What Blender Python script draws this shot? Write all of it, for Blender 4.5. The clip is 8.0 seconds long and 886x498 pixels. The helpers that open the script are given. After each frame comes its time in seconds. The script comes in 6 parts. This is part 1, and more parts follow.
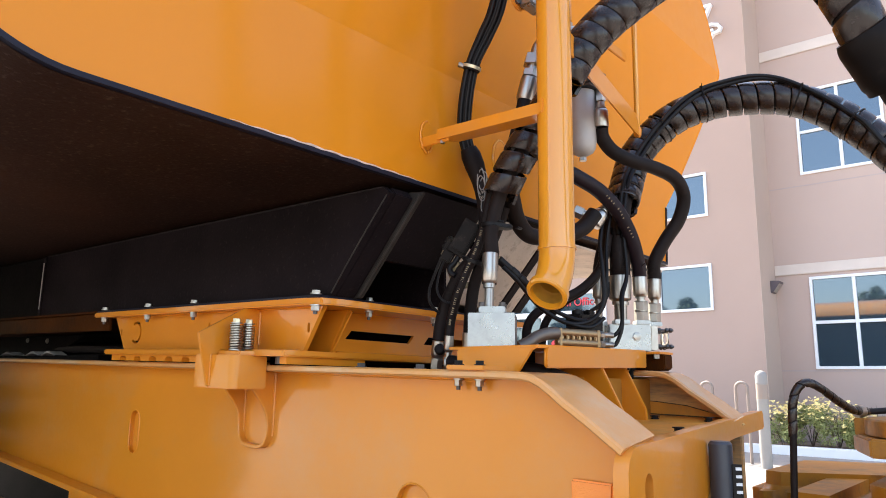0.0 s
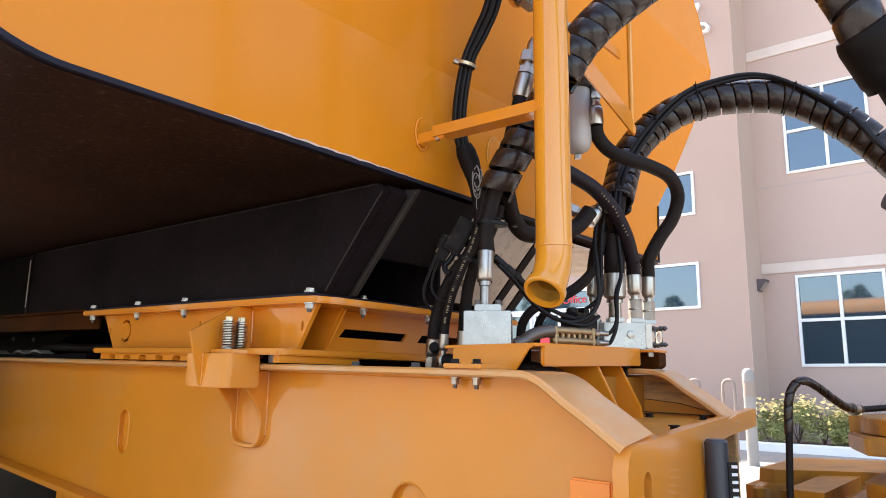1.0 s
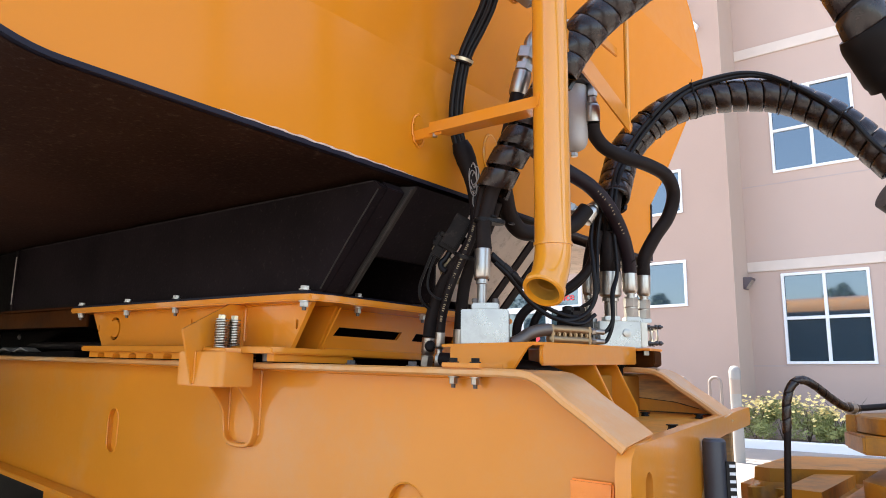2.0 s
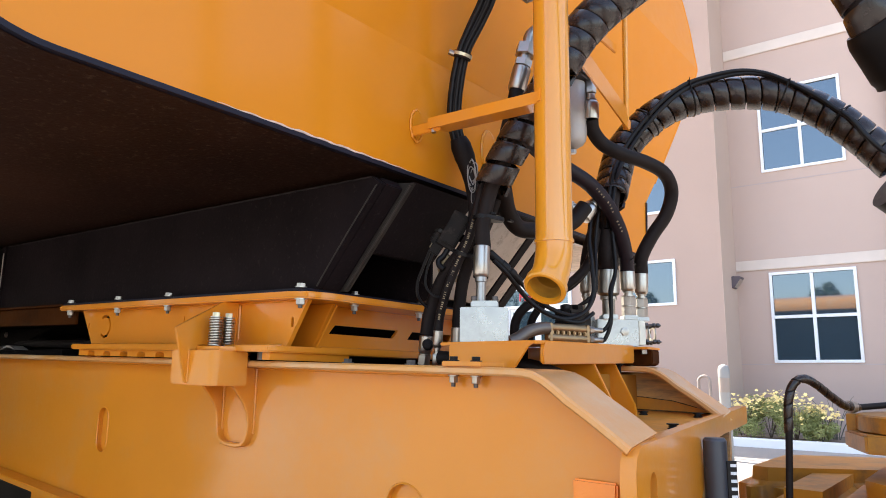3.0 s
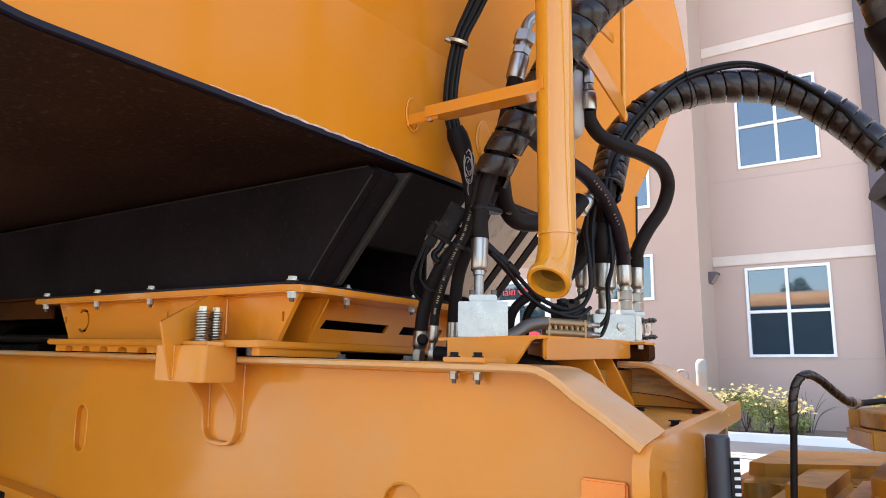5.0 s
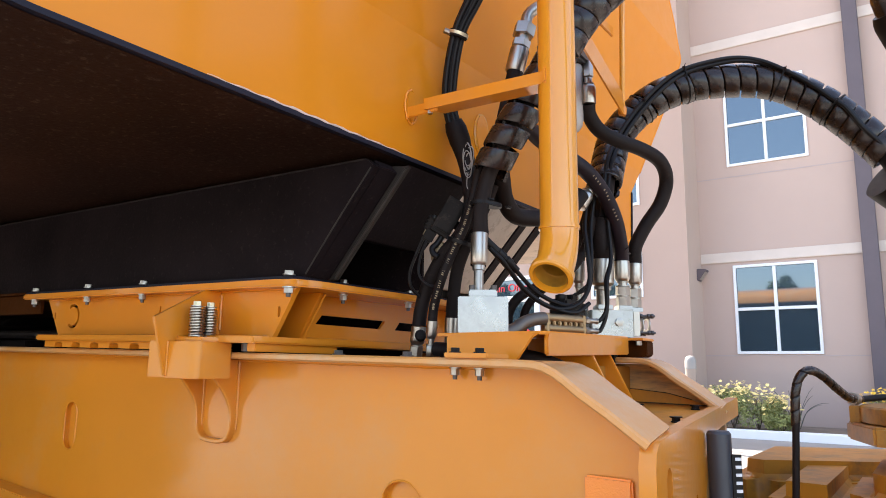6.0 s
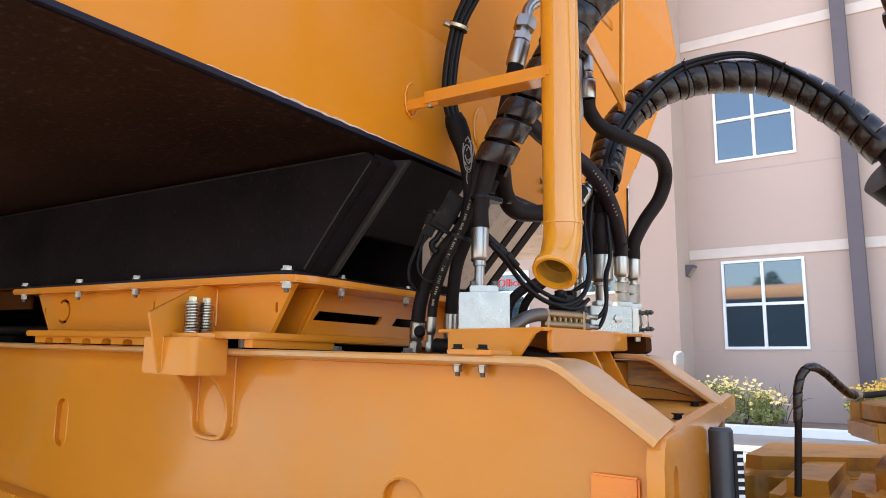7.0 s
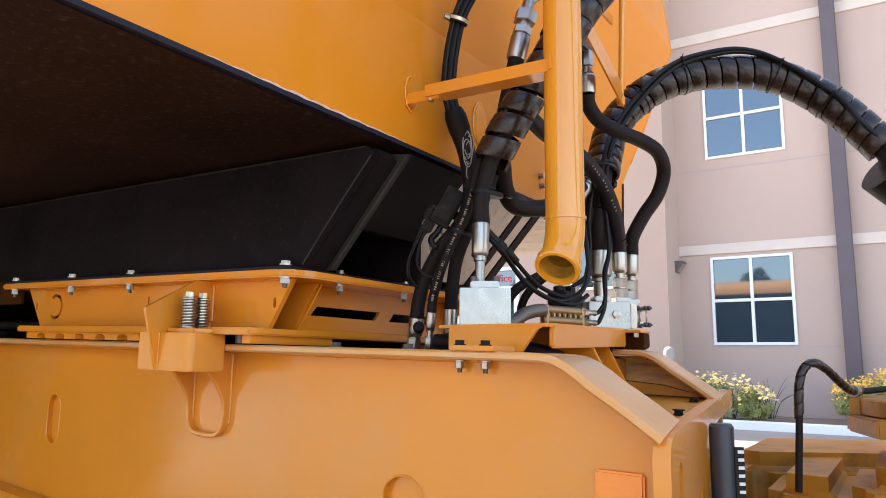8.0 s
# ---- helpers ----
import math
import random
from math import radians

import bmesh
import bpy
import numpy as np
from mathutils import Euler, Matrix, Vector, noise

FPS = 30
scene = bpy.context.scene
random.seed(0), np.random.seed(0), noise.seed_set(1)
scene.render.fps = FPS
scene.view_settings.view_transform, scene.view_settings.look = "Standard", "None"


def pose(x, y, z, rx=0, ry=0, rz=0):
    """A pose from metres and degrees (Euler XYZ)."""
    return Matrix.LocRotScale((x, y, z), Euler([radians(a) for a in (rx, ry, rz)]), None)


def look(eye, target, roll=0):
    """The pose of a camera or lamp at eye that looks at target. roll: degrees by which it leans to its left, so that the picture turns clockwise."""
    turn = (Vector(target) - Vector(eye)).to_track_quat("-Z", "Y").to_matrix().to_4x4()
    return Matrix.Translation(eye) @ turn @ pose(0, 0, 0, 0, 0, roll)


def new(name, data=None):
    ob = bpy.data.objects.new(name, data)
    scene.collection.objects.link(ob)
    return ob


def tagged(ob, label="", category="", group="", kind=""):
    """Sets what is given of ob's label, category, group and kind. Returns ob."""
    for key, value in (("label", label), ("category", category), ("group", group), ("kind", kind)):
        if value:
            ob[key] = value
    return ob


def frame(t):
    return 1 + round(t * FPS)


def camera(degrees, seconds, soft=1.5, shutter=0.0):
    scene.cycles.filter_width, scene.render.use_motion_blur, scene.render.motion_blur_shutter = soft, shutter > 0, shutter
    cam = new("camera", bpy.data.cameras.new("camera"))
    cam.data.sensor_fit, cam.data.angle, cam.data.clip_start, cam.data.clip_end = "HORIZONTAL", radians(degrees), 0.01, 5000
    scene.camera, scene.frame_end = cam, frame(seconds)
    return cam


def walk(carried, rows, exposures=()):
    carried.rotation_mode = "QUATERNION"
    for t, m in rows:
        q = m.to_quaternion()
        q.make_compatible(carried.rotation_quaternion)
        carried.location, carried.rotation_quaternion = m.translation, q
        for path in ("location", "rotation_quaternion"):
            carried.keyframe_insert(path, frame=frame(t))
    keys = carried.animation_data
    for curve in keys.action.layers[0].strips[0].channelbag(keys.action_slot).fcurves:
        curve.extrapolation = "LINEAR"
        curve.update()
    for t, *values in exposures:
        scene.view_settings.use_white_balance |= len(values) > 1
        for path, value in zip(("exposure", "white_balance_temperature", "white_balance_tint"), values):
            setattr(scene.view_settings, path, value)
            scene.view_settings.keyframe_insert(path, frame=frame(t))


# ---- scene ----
cam = camera(64.0, 8.0, soft=0.95)
PATH = [
    (0, (-0.198, 0.446, 1.373), (-1.483, 1.933, 1.745), 0.8),
    (0.5, (-0.21, 0.442, 1.374), (-1.482, 1.941, 1.744), 0.7),
    (1, (-0.222, 0.442, 1.374), (-1.481, 1.952, 1.741), 0.7),
    (1.5, (-0.237, 0.439, 1.377), (-1.482, 1.962, 1.74), 0.7),
    (3, (-0.289, 0.442, 1.379), (-1.496, 1.996, 1.735), 0.7),
    (3.5, (-0.308, 0.444, 1.379), (-1.502, 2.01, 1.733), 0.7),
    (4, (-0.327, 0.446, 1.38), (-1.507, 2.022, 1.731), 0.6),
    (4.5, (-0.346, 0.45, 1.383), (-1.514, 2.036, 1.729), 0.6),
    (6, (-0.402, 0.459, 1.38), (-1.532, 2.075, 1.714), 0.6),
    (6.5, (-0.42, 0.459, 1.383), (-1.537, 2.086, 1.71), 0.6),
    (7, (-0.439, 0.458, 1.383), (-1.542, 2.094, 1.704), 0.6),
    (7.5, (-0.454, 0.456, 1.384), (-1.546, 2.102, 1.698), 0.6),
    (8, (-0.47, 0.455, 1.384), (-1.549, 2.11, 1.693), 0.6),
]
walk(cam, [(t, look(eye, target, roll)) for t, eye, target, roll in PATH], exposures=[(0.0, 2.31, 7050, 12), (8.0, 2.31, 7050, 12)])

# ---- sky, sun ----
SUN = Vector((-0.64, 0.20, 0.73)).normalized()
sun_el, sun_az = math.asin(SUN.z), math.atan2(SUN.x, SUN.y)
world = bpy.data.worlds.new("sky")
scene.world = world
world.use_nodes = True
wn = world.node_tree
sky = wn.nodes.new("ShaderNodeTexSky")
sky.sky_type = "NISHITA"
sky.sun_disc = False
sky.sun_elevation, sky.sun_rotation = sun_el, sun_az
sky.dust_density = 2.0
wn.nodes["Background"].inputs["Strength"].default_value = 0.15
wn.links.new(sky.outputs["Color"], wn.nodes["Background"].inputs["Color"])
lamp = new("sun", bpy.data.lights.new("sun", "SUN"))
lamp.data.energy, lamp.data.angle, lamp.data.color = 4.5, radians(0.6), (1.0, 0.95, 0.88)
lamp.matrix_world = look(SUN * 30, (0, 0, 0))

GROUND = 0.32


# ---- materials ----
def material(name, base, rough=0.5, metal=0.0, coat=0.0, wave=0.0, coat_ior=1.5, coat_rough=0.15, spread=0.12, grain=40.0, stain=3.0, bump=0.05, dirt=None, dirt_amount=0.0, dirt_scale=6.0, dirt_stretch=None, spec=0.5):
    """Paint, steel, rubber and the like: two scales of variation, fine relief and dirt in patches."""
    m = bpy.data.materials.new(name)
    m.use_nodes = True
    nt = m.node_tree
    b = nt.nodes["Principled BSDF"]
    geo = nt.nodes.new("ShaderNodeTexCoord")
    big, fine = nt.nodes.new("ShaderNodeTexNoise"), nt.nodes.new("ShaderNodeTexNoise")
    big.inputs["Scale"].default_value, fine.inputs["Scale"].default_value = stain, grain
    big.inputs["Detail"].default_value, fine.inputs["Detail"].default_value = 5, 4
    for n in (big, fine):
        nt.links.new(geo.outputs["Object"], n.inputs["Vector"])
    ramp = nt.nodes.new("ShaderNodeValToRGB")
    ramp.color_ramp.elements[0].position, ramp.color_ramp.elements[1].position = 0.3, 0.7
    ramp.color_ramp.elements[0].color = (*[c * (1 - spread) for c in base], 1)
    ramp.color_ramp.elements[1].color = (*[min(1, c * (1 + spread)) for c in base], 1)
    nt.links.new(big.outputs["Fac"], ramp.inputs["Fac"])
    colour = ramp.outputs["Color"]
    if dirt:
        dn = nt.nodes.new("ShaderNodeTexNoise")
        dn.inputs["Scale"].default_value, dn.inputs["Detail"].default_value = dirt_scale, 9
        dn.inputs["Roughness"].default_value = 0.7
        if dirt_stretch:
            mp = nt.nodes.new("ShaderNodeMapping")
            mp.inputs["Scale"].default_value = dirt_stretch
            nt.links.new(geo.outputs["Object"], mp.inputs["Vector"])
            nt.links.new(mp.outputs["Vector"], dn.inputs["Vector"])
        else:
            nt.links.new(geo.outputs["Object"], dn.inputs["Vector"])
        dr = nt.nodes.new("ShaderNodeMapRange")
        dr.inputs["From Min"].default_value, dr.inputs["From Max"].default_value = 0.62 - 0.3 * dirt_amount, 0.85 - 0.3 * dirt_amount
        nt.links.new(dn.outputs["Fac"], dr.inputs["Value"])
        mx = nt.nodes.new("ShaderNodeMix")
        mx.data_type = "RGBA"
        nt.links.new(dr.outputs["Result"], mx.inputs["Factor"])
        nt.links.new(colour, mx.inputs["A"])
        mx.inputs["B"].default_value = (*dirt, 1)
        colour = mx.outputs["Result"]
    nt.links.new(colour, b.inputs["Base Color"])
    rr = nt.nodes.new("ShaderNodeMapRange")
    rr.inputs["To Min"].default_value, rr.inputs["To Max"].default_value = max(0.02, rough - 0.08), min(1, rough + 0.1)
    nt.links.new(fine.outputs["Fac"], rr.inputs["Value"])
    nt.links.new(rr.outputs["Result"], b.inputs["Roughness"])
    b.inputs["Metallic"].default_value = metal
    b.inputs["Coat Weight"].default_value = coat
    b.inputs["Coat Roughness"].default_value = coat_rough
    b.inputs["Coat IOR"].default_value = coat_ior
    b.inputs["Specular IOR Level"].default_value = spec
    if bump:
        bp = nt.nodes.new("ShaderNodeBump")
        bp.inputs["Strength"].default_value, bp.inputs["Distance"].default_value = bump, 0.004
        nt.links.new(fine.outputs["Fac"], bp.inputs["Height"])
        nt.links.new(bp.outputs["Normal"], b.inputs["Normal"])
        if wave:
            wv, wb = nt.nodes.new("ShaderNodeTexNoise"), nt.nodes.new("ShaderNodeBump")
            wv.inputs["Scale"].default_value, wv.inputs["Detail"].default_value = 2.2, 1
            wb.inputs["Strength"].default_value, wb.inputs["Distance"].default_value = 1.0, wave
            nt.links.new(geo.outputs["Object"], wv.inputs["Vector"])
            nt.links.new(wv.outputs["Fac"], wb.inputs["Height"])
            nt.links.new(wb.outputs["Normal"], bp.inputs["Normal"])
            nt.links.new(wb.outputs["Normal"], b.inputs["Coat Normal"])
    return m


PAINT = material("orange paint", (0.71, 0.235, 0.016), 0.42, coat=0.8, coat_ior=1.5, coat_rough=0.14, wave=0.004, spec=0.08, spread=0.07, grain=60, stain=1.6, bump=0.035, dirt=(0.65, 0.255, 0.055), dirt_amount=0.42, dirt_scale=2.2)
# orange with a pale grazing sheen mixed into base and patch colours
PALED_PAINT = material("orange paint paled for reflections", (0.66, 0.285, 0.075), 0.42, coat=1.0, coat_ior=1.55, coat_rough=0.2, spec=0.15, spread=0.05, grain=60, stain=1.6, bump=0.03, dirt=(0.60, 0.35, 0.17), dirt_amount=0.6, dirt_scale=5.0)
TANK_PAINT = material("tank paint", (0.645, 0.208, 0.0082), 0.40, coat=0.42, coat_ior=1.45, coat_rough=0.16, wave=0.008, spec=0.08, spread=0.05, grain=18, stain=0.8, bump=0.02)
PIPE_PAINT = material("pipe paint", (0.70, 0.27, 0.016), 0.34, coat=1.0, coat_ior=1.6, coat_rough=0.07, spread=0.04, grain=70, stain=2, bump=0.012, spec=0.2)
DECK = material("scuffed deck paint", (0.70, 0.27, 0.035), 0.5, coat=0.3, coat_rough=0.25, spread=0.12, grain=60, stain=4, bump=0.08, dirt=(0.46, 0.20, 0.05), dirt_amount=0.45, dirt_scale=7, spec=0.2)
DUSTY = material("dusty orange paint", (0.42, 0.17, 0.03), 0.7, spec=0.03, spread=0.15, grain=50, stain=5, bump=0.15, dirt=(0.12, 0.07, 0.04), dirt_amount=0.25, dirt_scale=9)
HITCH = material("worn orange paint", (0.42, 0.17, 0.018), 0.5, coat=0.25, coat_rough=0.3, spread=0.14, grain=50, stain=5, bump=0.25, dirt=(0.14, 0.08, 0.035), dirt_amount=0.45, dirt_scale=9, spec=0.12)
FARWEB = material("grimy orange paint", (0.66, 0.35, 0.12), 0.6, spread=0.2, grain=50, stain=6, bump=0.2, dirt=(0.20, 0.135, 0.09), dirt_amount=0.55, dirt_scale=3, dirt_stretch=(1.0, 1.0, 7.0))
# black rubber, the sky's bluish reflection mixed into the base
SKY_GREY = material("rubber with sky reflection in its colour", (0.045, 0.047, 0.056), 0.42, spread=0.2, grain=80, bump=0.06)
BLACK = material("black undercoat", (0.0115, 0.0076, 0.0080), 0.62, spread=0.35, grain=90, stain=4, bump=0.2, dirt=(0.038, 0.028, 0.026), dirt_amount=0.16, dirt_scale=60, spec=0.04)
BELLY = material("brown black underside", (0.0315, 0.0130, 0.0074), 0.55, spread=0.6, grain=110, stain=0.9, bump=0.12, dirt=(0.10, 0.064, 0.044), dirt_amount=0.235, dirt_scale=60, spec=0.06)
# lighter black that draws the lit edges of gusset and slanted plates
LIT_EDGE_BLACK = material("black lightened for lit edges", (0.035, 0.027, 0.022), 0.6, spread=0.3, grain=120, stain=14, bump=0.2, spec=0.2)
TRIM = material("slate black edge band", (0.0130, 0.0118, 0.0200), 0.5, spread=0.15, spec=0.16, bump=0.05)
STEEL = material("zinc plated steel", (0.42, 0.385, 0.345), 0.33, metal=1, spread=0.14, grain=120, stain=14, bump=0.05)
BRIGHT = material("machined aluminium", (0.37, 0.37, 0.37), 0.28, metal=0.95, spread=0.2, grain=30, stain=9, bump=0.03, dirt=(0.27, 0.265, 0.26), dirt_amount=0.55, dirt_scale=9)
BRASS = material("bronze valve body", (0.36, 0.24, 0.13), 0.4, metal=0.9, spread=0.15, grain=60, bump=0.08)
DARKSTEEL = material("dark steel", (0.10, 0.09, 0.085), 0.45, metal=0.8, spread=0.2, bump=0.08)
RUBBER = material("hose rubber", (0.0135, 0.0088, 0.0078), 0.58, spread=0.3, grain=150, stain=12, bump=0.08, dirt=(0.035, 0.023, 0.019), dirt_amount=0.15, dirt_scale=25, spec=0.14)
PURPLE = material("purple black hose cover", (0.0130, 0.0072, 0.0098), 0.5, spread=0.25, grain=150, stain=12, bump=0.06, spec=0.2)
GUARD = material("spiral guard plastic", (0.0185, 0.0100, 0.0074), 0.25, spread=0.25, grain=40, stain=10, bump=0.05, dirt=(0.07, 0.042, 0.028), dirt_amount=0.2, dirt_scale=18, spec=0.40)
LINE = material("worn steel line", (0.17, 0.135, 0.11), 0.45, metal=0.7, spread=0.2, grain=80, bump=0.06)
BOWL = material("cast filter metal", (0.40, 0.355, 0.325), 0.55, metal=0.3, spread=0.12, grain=60, stain=9, bump=0.12)
BORE = material("ochre pipe bore", (0.36, 0.17, 0.016), 0.5, spread=0.3, grain=60, stain=20, bump=0.2)
CUFF = material("cuff rubber", (0.0078, 0.0054, 0.0046), 0.5, spread=0.3, grain=60, stain=9, bump=0.05, dirt=(0.03, 0.020, 0.016), dirt_amount=0.2, dirt_scale=20, spec=0.10)
PLASTIC = material("black plastic", (0.0075, 0.0058, 0.0058), 0.42, spread=0.2, bump=0.05, spec=0.2)
BOXBLACK = material("dusty black plastic", (0.0135, 0.0092, 0.0070), 0.55, spread=0.35, grain=40, stain=20, bump=0.1, dirt=(0.065, 0.045, 0.033), dirt_amount=0.3, dirt_scale=30, spec=0.12)
PALE_WIRE = material("grey wire", (0.30, 0.27, 0.24), 0.5, spread=0.1)
FADED_PRINT = material("tan hose print", (0.24, 0.175, 0.10), 0.7, spread=0.2)
YELLOW_CAP = material("yellow passivated bolt", (0.64, 0.57, 0.40), 0.35, metal=0.7, spread=0.1)
# dusty tone raised to stand in for light bounced off the far ground
LIT_DUST = material("dust paled by bounced light", (0.52, 0.42, 0.34), 0.8, spread=0.15, grain=60, stain=7, bump=0.3, dirt=(0.22, 0.17, 0.13), dirt_amount=0.3, dirt_scale=20)
GALV = material("galvanised underside", (0.34, 0.29, 0.25), 0.65, spread=0.15, grain=30, stain=6, bump=0.2, dirt=(0.16, 0.13, 0.11), dirt_amount=0.35)
PRIMER = material("pale primer", (0.62, 0.46, 0.38), 0.7, spread=0.2, grain=90, stain=20, bump=0.1)
REFLECTOR = material("orange reflector", (0.92, 0.24, 0.012), 0.2, coat=0.4, spread=0.06, grain=300, bump=0.2)
STUCCO = material("pink beige stucco", (0.50, 0.372, 0.315), 0.9, spread=0.05, grain=25, stain=0.35, bump=0.25, spec=0.2)
STUCCO_TAN = material("tan stucco", (0.43, 0.307, 0.252), 0.9, spread=0.05, grain=25, stain=0.35, bump=0.25, spec=0.2)
STUCCO_RETURN = material("khaki stucco", (0.51, 0.385, 0.315), 0.9, spread=0.05, grain=25, stain=0.4, bump=0.25, spec=0.2)
STUCCO_PALE = material("cream stucco band", (0.64, 0.545, 0.475), 0.9, spread=0.04, grain=25, bump=0.2, spec=0.2)
REVEAL = material("shadow joint", (0.44, 0.352, 0.322), 0.9, spread=0.05)
COLUMN = material("mauve painted column", (0.11, 0.085, 0.095), 0.6, spread=0.06, grain=20)
# bollard and hoop paints, lowered in place of the building's shade
SHADED_WHITE = material("white paint dimmed for shade", (0.27, 0.26, 0.245), 0.6, spread=0.08, grain=30, stain=4)
HOOP = material("pinkish paint dimmed for shade", (0.27, 0.215, 0.18), 0.6, spread=0.08)
WHITE = material("white window frame", (0.80, 0.80, 0.80), 0.4, spread=0.02)
RED = material("red letters", (0.75, 0.05, 0.06), 0.5, spread=0.04)
ASPHALT = material("asphalt lot", (0.24, 0.225, 0.21), 0.9, spread=0.15, grain=60, stain=0.6, bump=0.4)
SOIL = material("planting bed soil", (0.20, 0.15, 0.11), 0.95, spread=0.2, grain=30, bump=0.5)
LEAF = material("shrub leaves", (0.30, 0.32, 0.11), 0.5, spread=0.35, grain=4, stain=9, bump=0)
FLOWER = material("yellow flowers", (0.92, 0.46, 0.05), 0.6, spread=0.4, stain=7, bump=0)
PALEFLOWER = material("pale flowers", (0.95, 0.68, 0.27), 0.6, spread=0.2, stain=7, bump=0)
GRASSBLADE = material("dry blades", (0.10, 0.095, 0.075), 0.7, spread=0.2, bump=0)
BARK = material("bark", (0.12, 0.085, 0.06), 0.9, spread=0.3, bump=0.4)
CROWN = material("tree leaves", (0.05, 0.085, 0.025), 0.6, spread=0.4, stain=1.5, bump=0)
GRIME_BLACK = material("painted over weld", (0.020, 0.0145, 0.0135), 0.6, spread=0.5, grain=120, stain=30, bump=0.2, spec=0.1)
GRIME = material("brown grime", (0.085, 0.052, 0.030), 0.8, spread=0.35, grain=90, stain=25, bump=0.3, spec=0.1)
# darker copy of the black, the tank's shade put into its colour
SHADED_BLACK = material("black darkened for tank shade", (0.0062, 0.0046, 0.0042), 0.7, spread=0.4, grain=60, stain=8, bump=0.2, spec=0.03)
# orange paint with deep shade put into the base colour
SHADED_ORANGE = material("orange paint darkened for shade", (0.060, 0.0165, 0.0028), 0.6, spread=0.25, grain=50, stain=5, bump=0.15, dirt=(0.015, 0.006, 0.003), dirt_amount=0.35, dirt_scale=6, spec=0.03)
TYRE = material("tyre rubber", (0.03, 0.028, 0.027), 0.8, spread=0.2, bump=0.2)


def glass(name, tint):
    m = bpy.data.materials.new(name)
    m.use_nodes = True
    b = m.node_tree.nodes["Principled BSDF"]
    b.inputs["Base Color"].default_value = (*tint, 1)
    b.inputs["Metallic"].default_value = 0.0
    b.inputs["Roughness"].default_value = 0.03
    b.inputs["IOR"].default_value = 2.5
    b.inputs["Specular Tint"].default_value = (0.66, 0.76, 0.85, 1)
    return m


GLASS = glass("tinted reflective glass", (0.03, 0.05, 0.065))


# ---- mesh tools ----
from mathutils.geometry import tessellate_polygon


def part(name, bm, mat, parent=None, label="", smooth=True, lean=False):
    """Links a bmesh as one mesh object, under a thing or part. lean: the slight nose-down stand of the vehicle."""
    bmesh.ops.recalc_face_normals(bm, faces=bm.faces[:])
    if lean:
        for v in bm.verts:
            v.co.z -= 0.021 * (v.co.x + 1.5)
    me = bpy.data.meshes.new(name)
    bm.to_mesh(me)
    bm.free()
    me.materials.append(mat)
    if smooth:
        for p in me.polygons:
            p.use_smooth = True
        me.set_sharp_from_angle(angle=radians(35))
    ob = new(name, me)
    if parent:
        ob.parent = parent
    if label:
        tagged(ob, label)
    return ob


def thing(name, label, category, group="", kind=""):
    return tagged(new(name), label, category, group, kind)


def cuboid(lo, hi, bevel=0.004, seg=2, m=None):
    bm = bmesh.new()
    lo, hi = Vector(lo), Vector(hi)
    c = [Vector((x, y, z)) for x in (lo.x, hi.x) for y in (lo.y, hi.y) for z in (lo.z, hi.z)]
    v = [bm.verts.new(p) for p in c]
    for f in ((0, 1, 3, 2), (4, 6, 7, 5), (0, 4, 5, 1), (2, 3, 7, 6), (0, 2, 6, 4), (1, 5, 7, 3)):
        bm.faces.new([v[i] for i in f])
    bmesh.ops.recalc_face_normals(bm, faces=bm.faces[:])
    if bevel:
        bmesh.ops.bevel(bm, geom=bm.edges[:], offset=bevel, segments=seg, affect="EDGES", clamp_overlap=True)
    if m:
        bm.transform(m)
    return bm


def prism(outline, axis, a, b, bevel=0.003, hole=None):
    """A plate: an outline in the plane square to axis, from a to b. Coordinates in the order of the two other axes. hole: outlines cut out."""
    def place(p, s):
        return {"x": (s, p[0], p[1]), "y": (p[0], s, p[1]), "z": (p[0], p[1], s)}[axis]
    bm = bmesh.new()
    if not hole:
        v0 = [bm.verts.new(place(p, a)) for p in outline]
        v1 = [bm.verts.new(place(p, b)) for p in outline]
        n = len(outline)
        bm.faces.new(v0), bm.faces.new(v1[::-1])
        for i in range(n):
            bm.faces.new((v0[i], v1[i], v1[(i + 1) % n], v0[(i + 1) % n]))
    else:
        rings = [outline, *hole]
        flat = [p for ring in rings for p in ring]
        tris = tessellate_polygon([[Vector((p[0], p[1], 0)) for p in ring] for ring in rings])
        v0 = [bm.verts.new(place(p, a)) for p in flat]
        v1 = [bm.verts.new(place(p, b)) for p in flat]
        for t in tris:
            if len(set(t)) == 3:
                bm.faces.new([v0[k] for k in t])
                bm.faces.new([v1[k] for k in reversed(t)])
        start = 0
        for ring in rings:
            for k in range(len(ring)):
                m = (k + 1) % len(ring)
                bm.faces.new((v0[start + k], v0[start + m], v1[start + m], v1[start + k]))
            start += len(ring)
    bmesh.ops.recalc_face_normals(bm, faces=bm.faces[:])
    if bevel:
        sharp = [e for e in bm.edges if len(e.link_faces) == 2 and e.calc_face_angle(0) > 0.6]
        bmesh.ops.bevel(bm, geom=sharp, offset=bevel, segments=2, affect="EDGES", clamp_overlap=True)
    return bm


def oval(cx, cy, rx, ry, n=20):
    return [(cx + rx * math.cos(2 * math.pi * i / n), cy + ry * math.sin(2 * math.pi * i / n)) for i in range(n)]


def stadium(cx, cy, w, h, n=8):
    """An upright slot outline, w wide and h high."""
    r = w / 2
    top = [(cx + r * math.cos(math.pi * i / n), cy + h / 2 - r + r * math.sin(math.pi * i / n)) for i in range(n + 1)]
    return top + [(cx + r * math.cos(math.pi + math.pi * i / n), cy - h / 2 + r + r * math.sin(math.pi + math.pi * i / n)) for i in range(n + 1)]


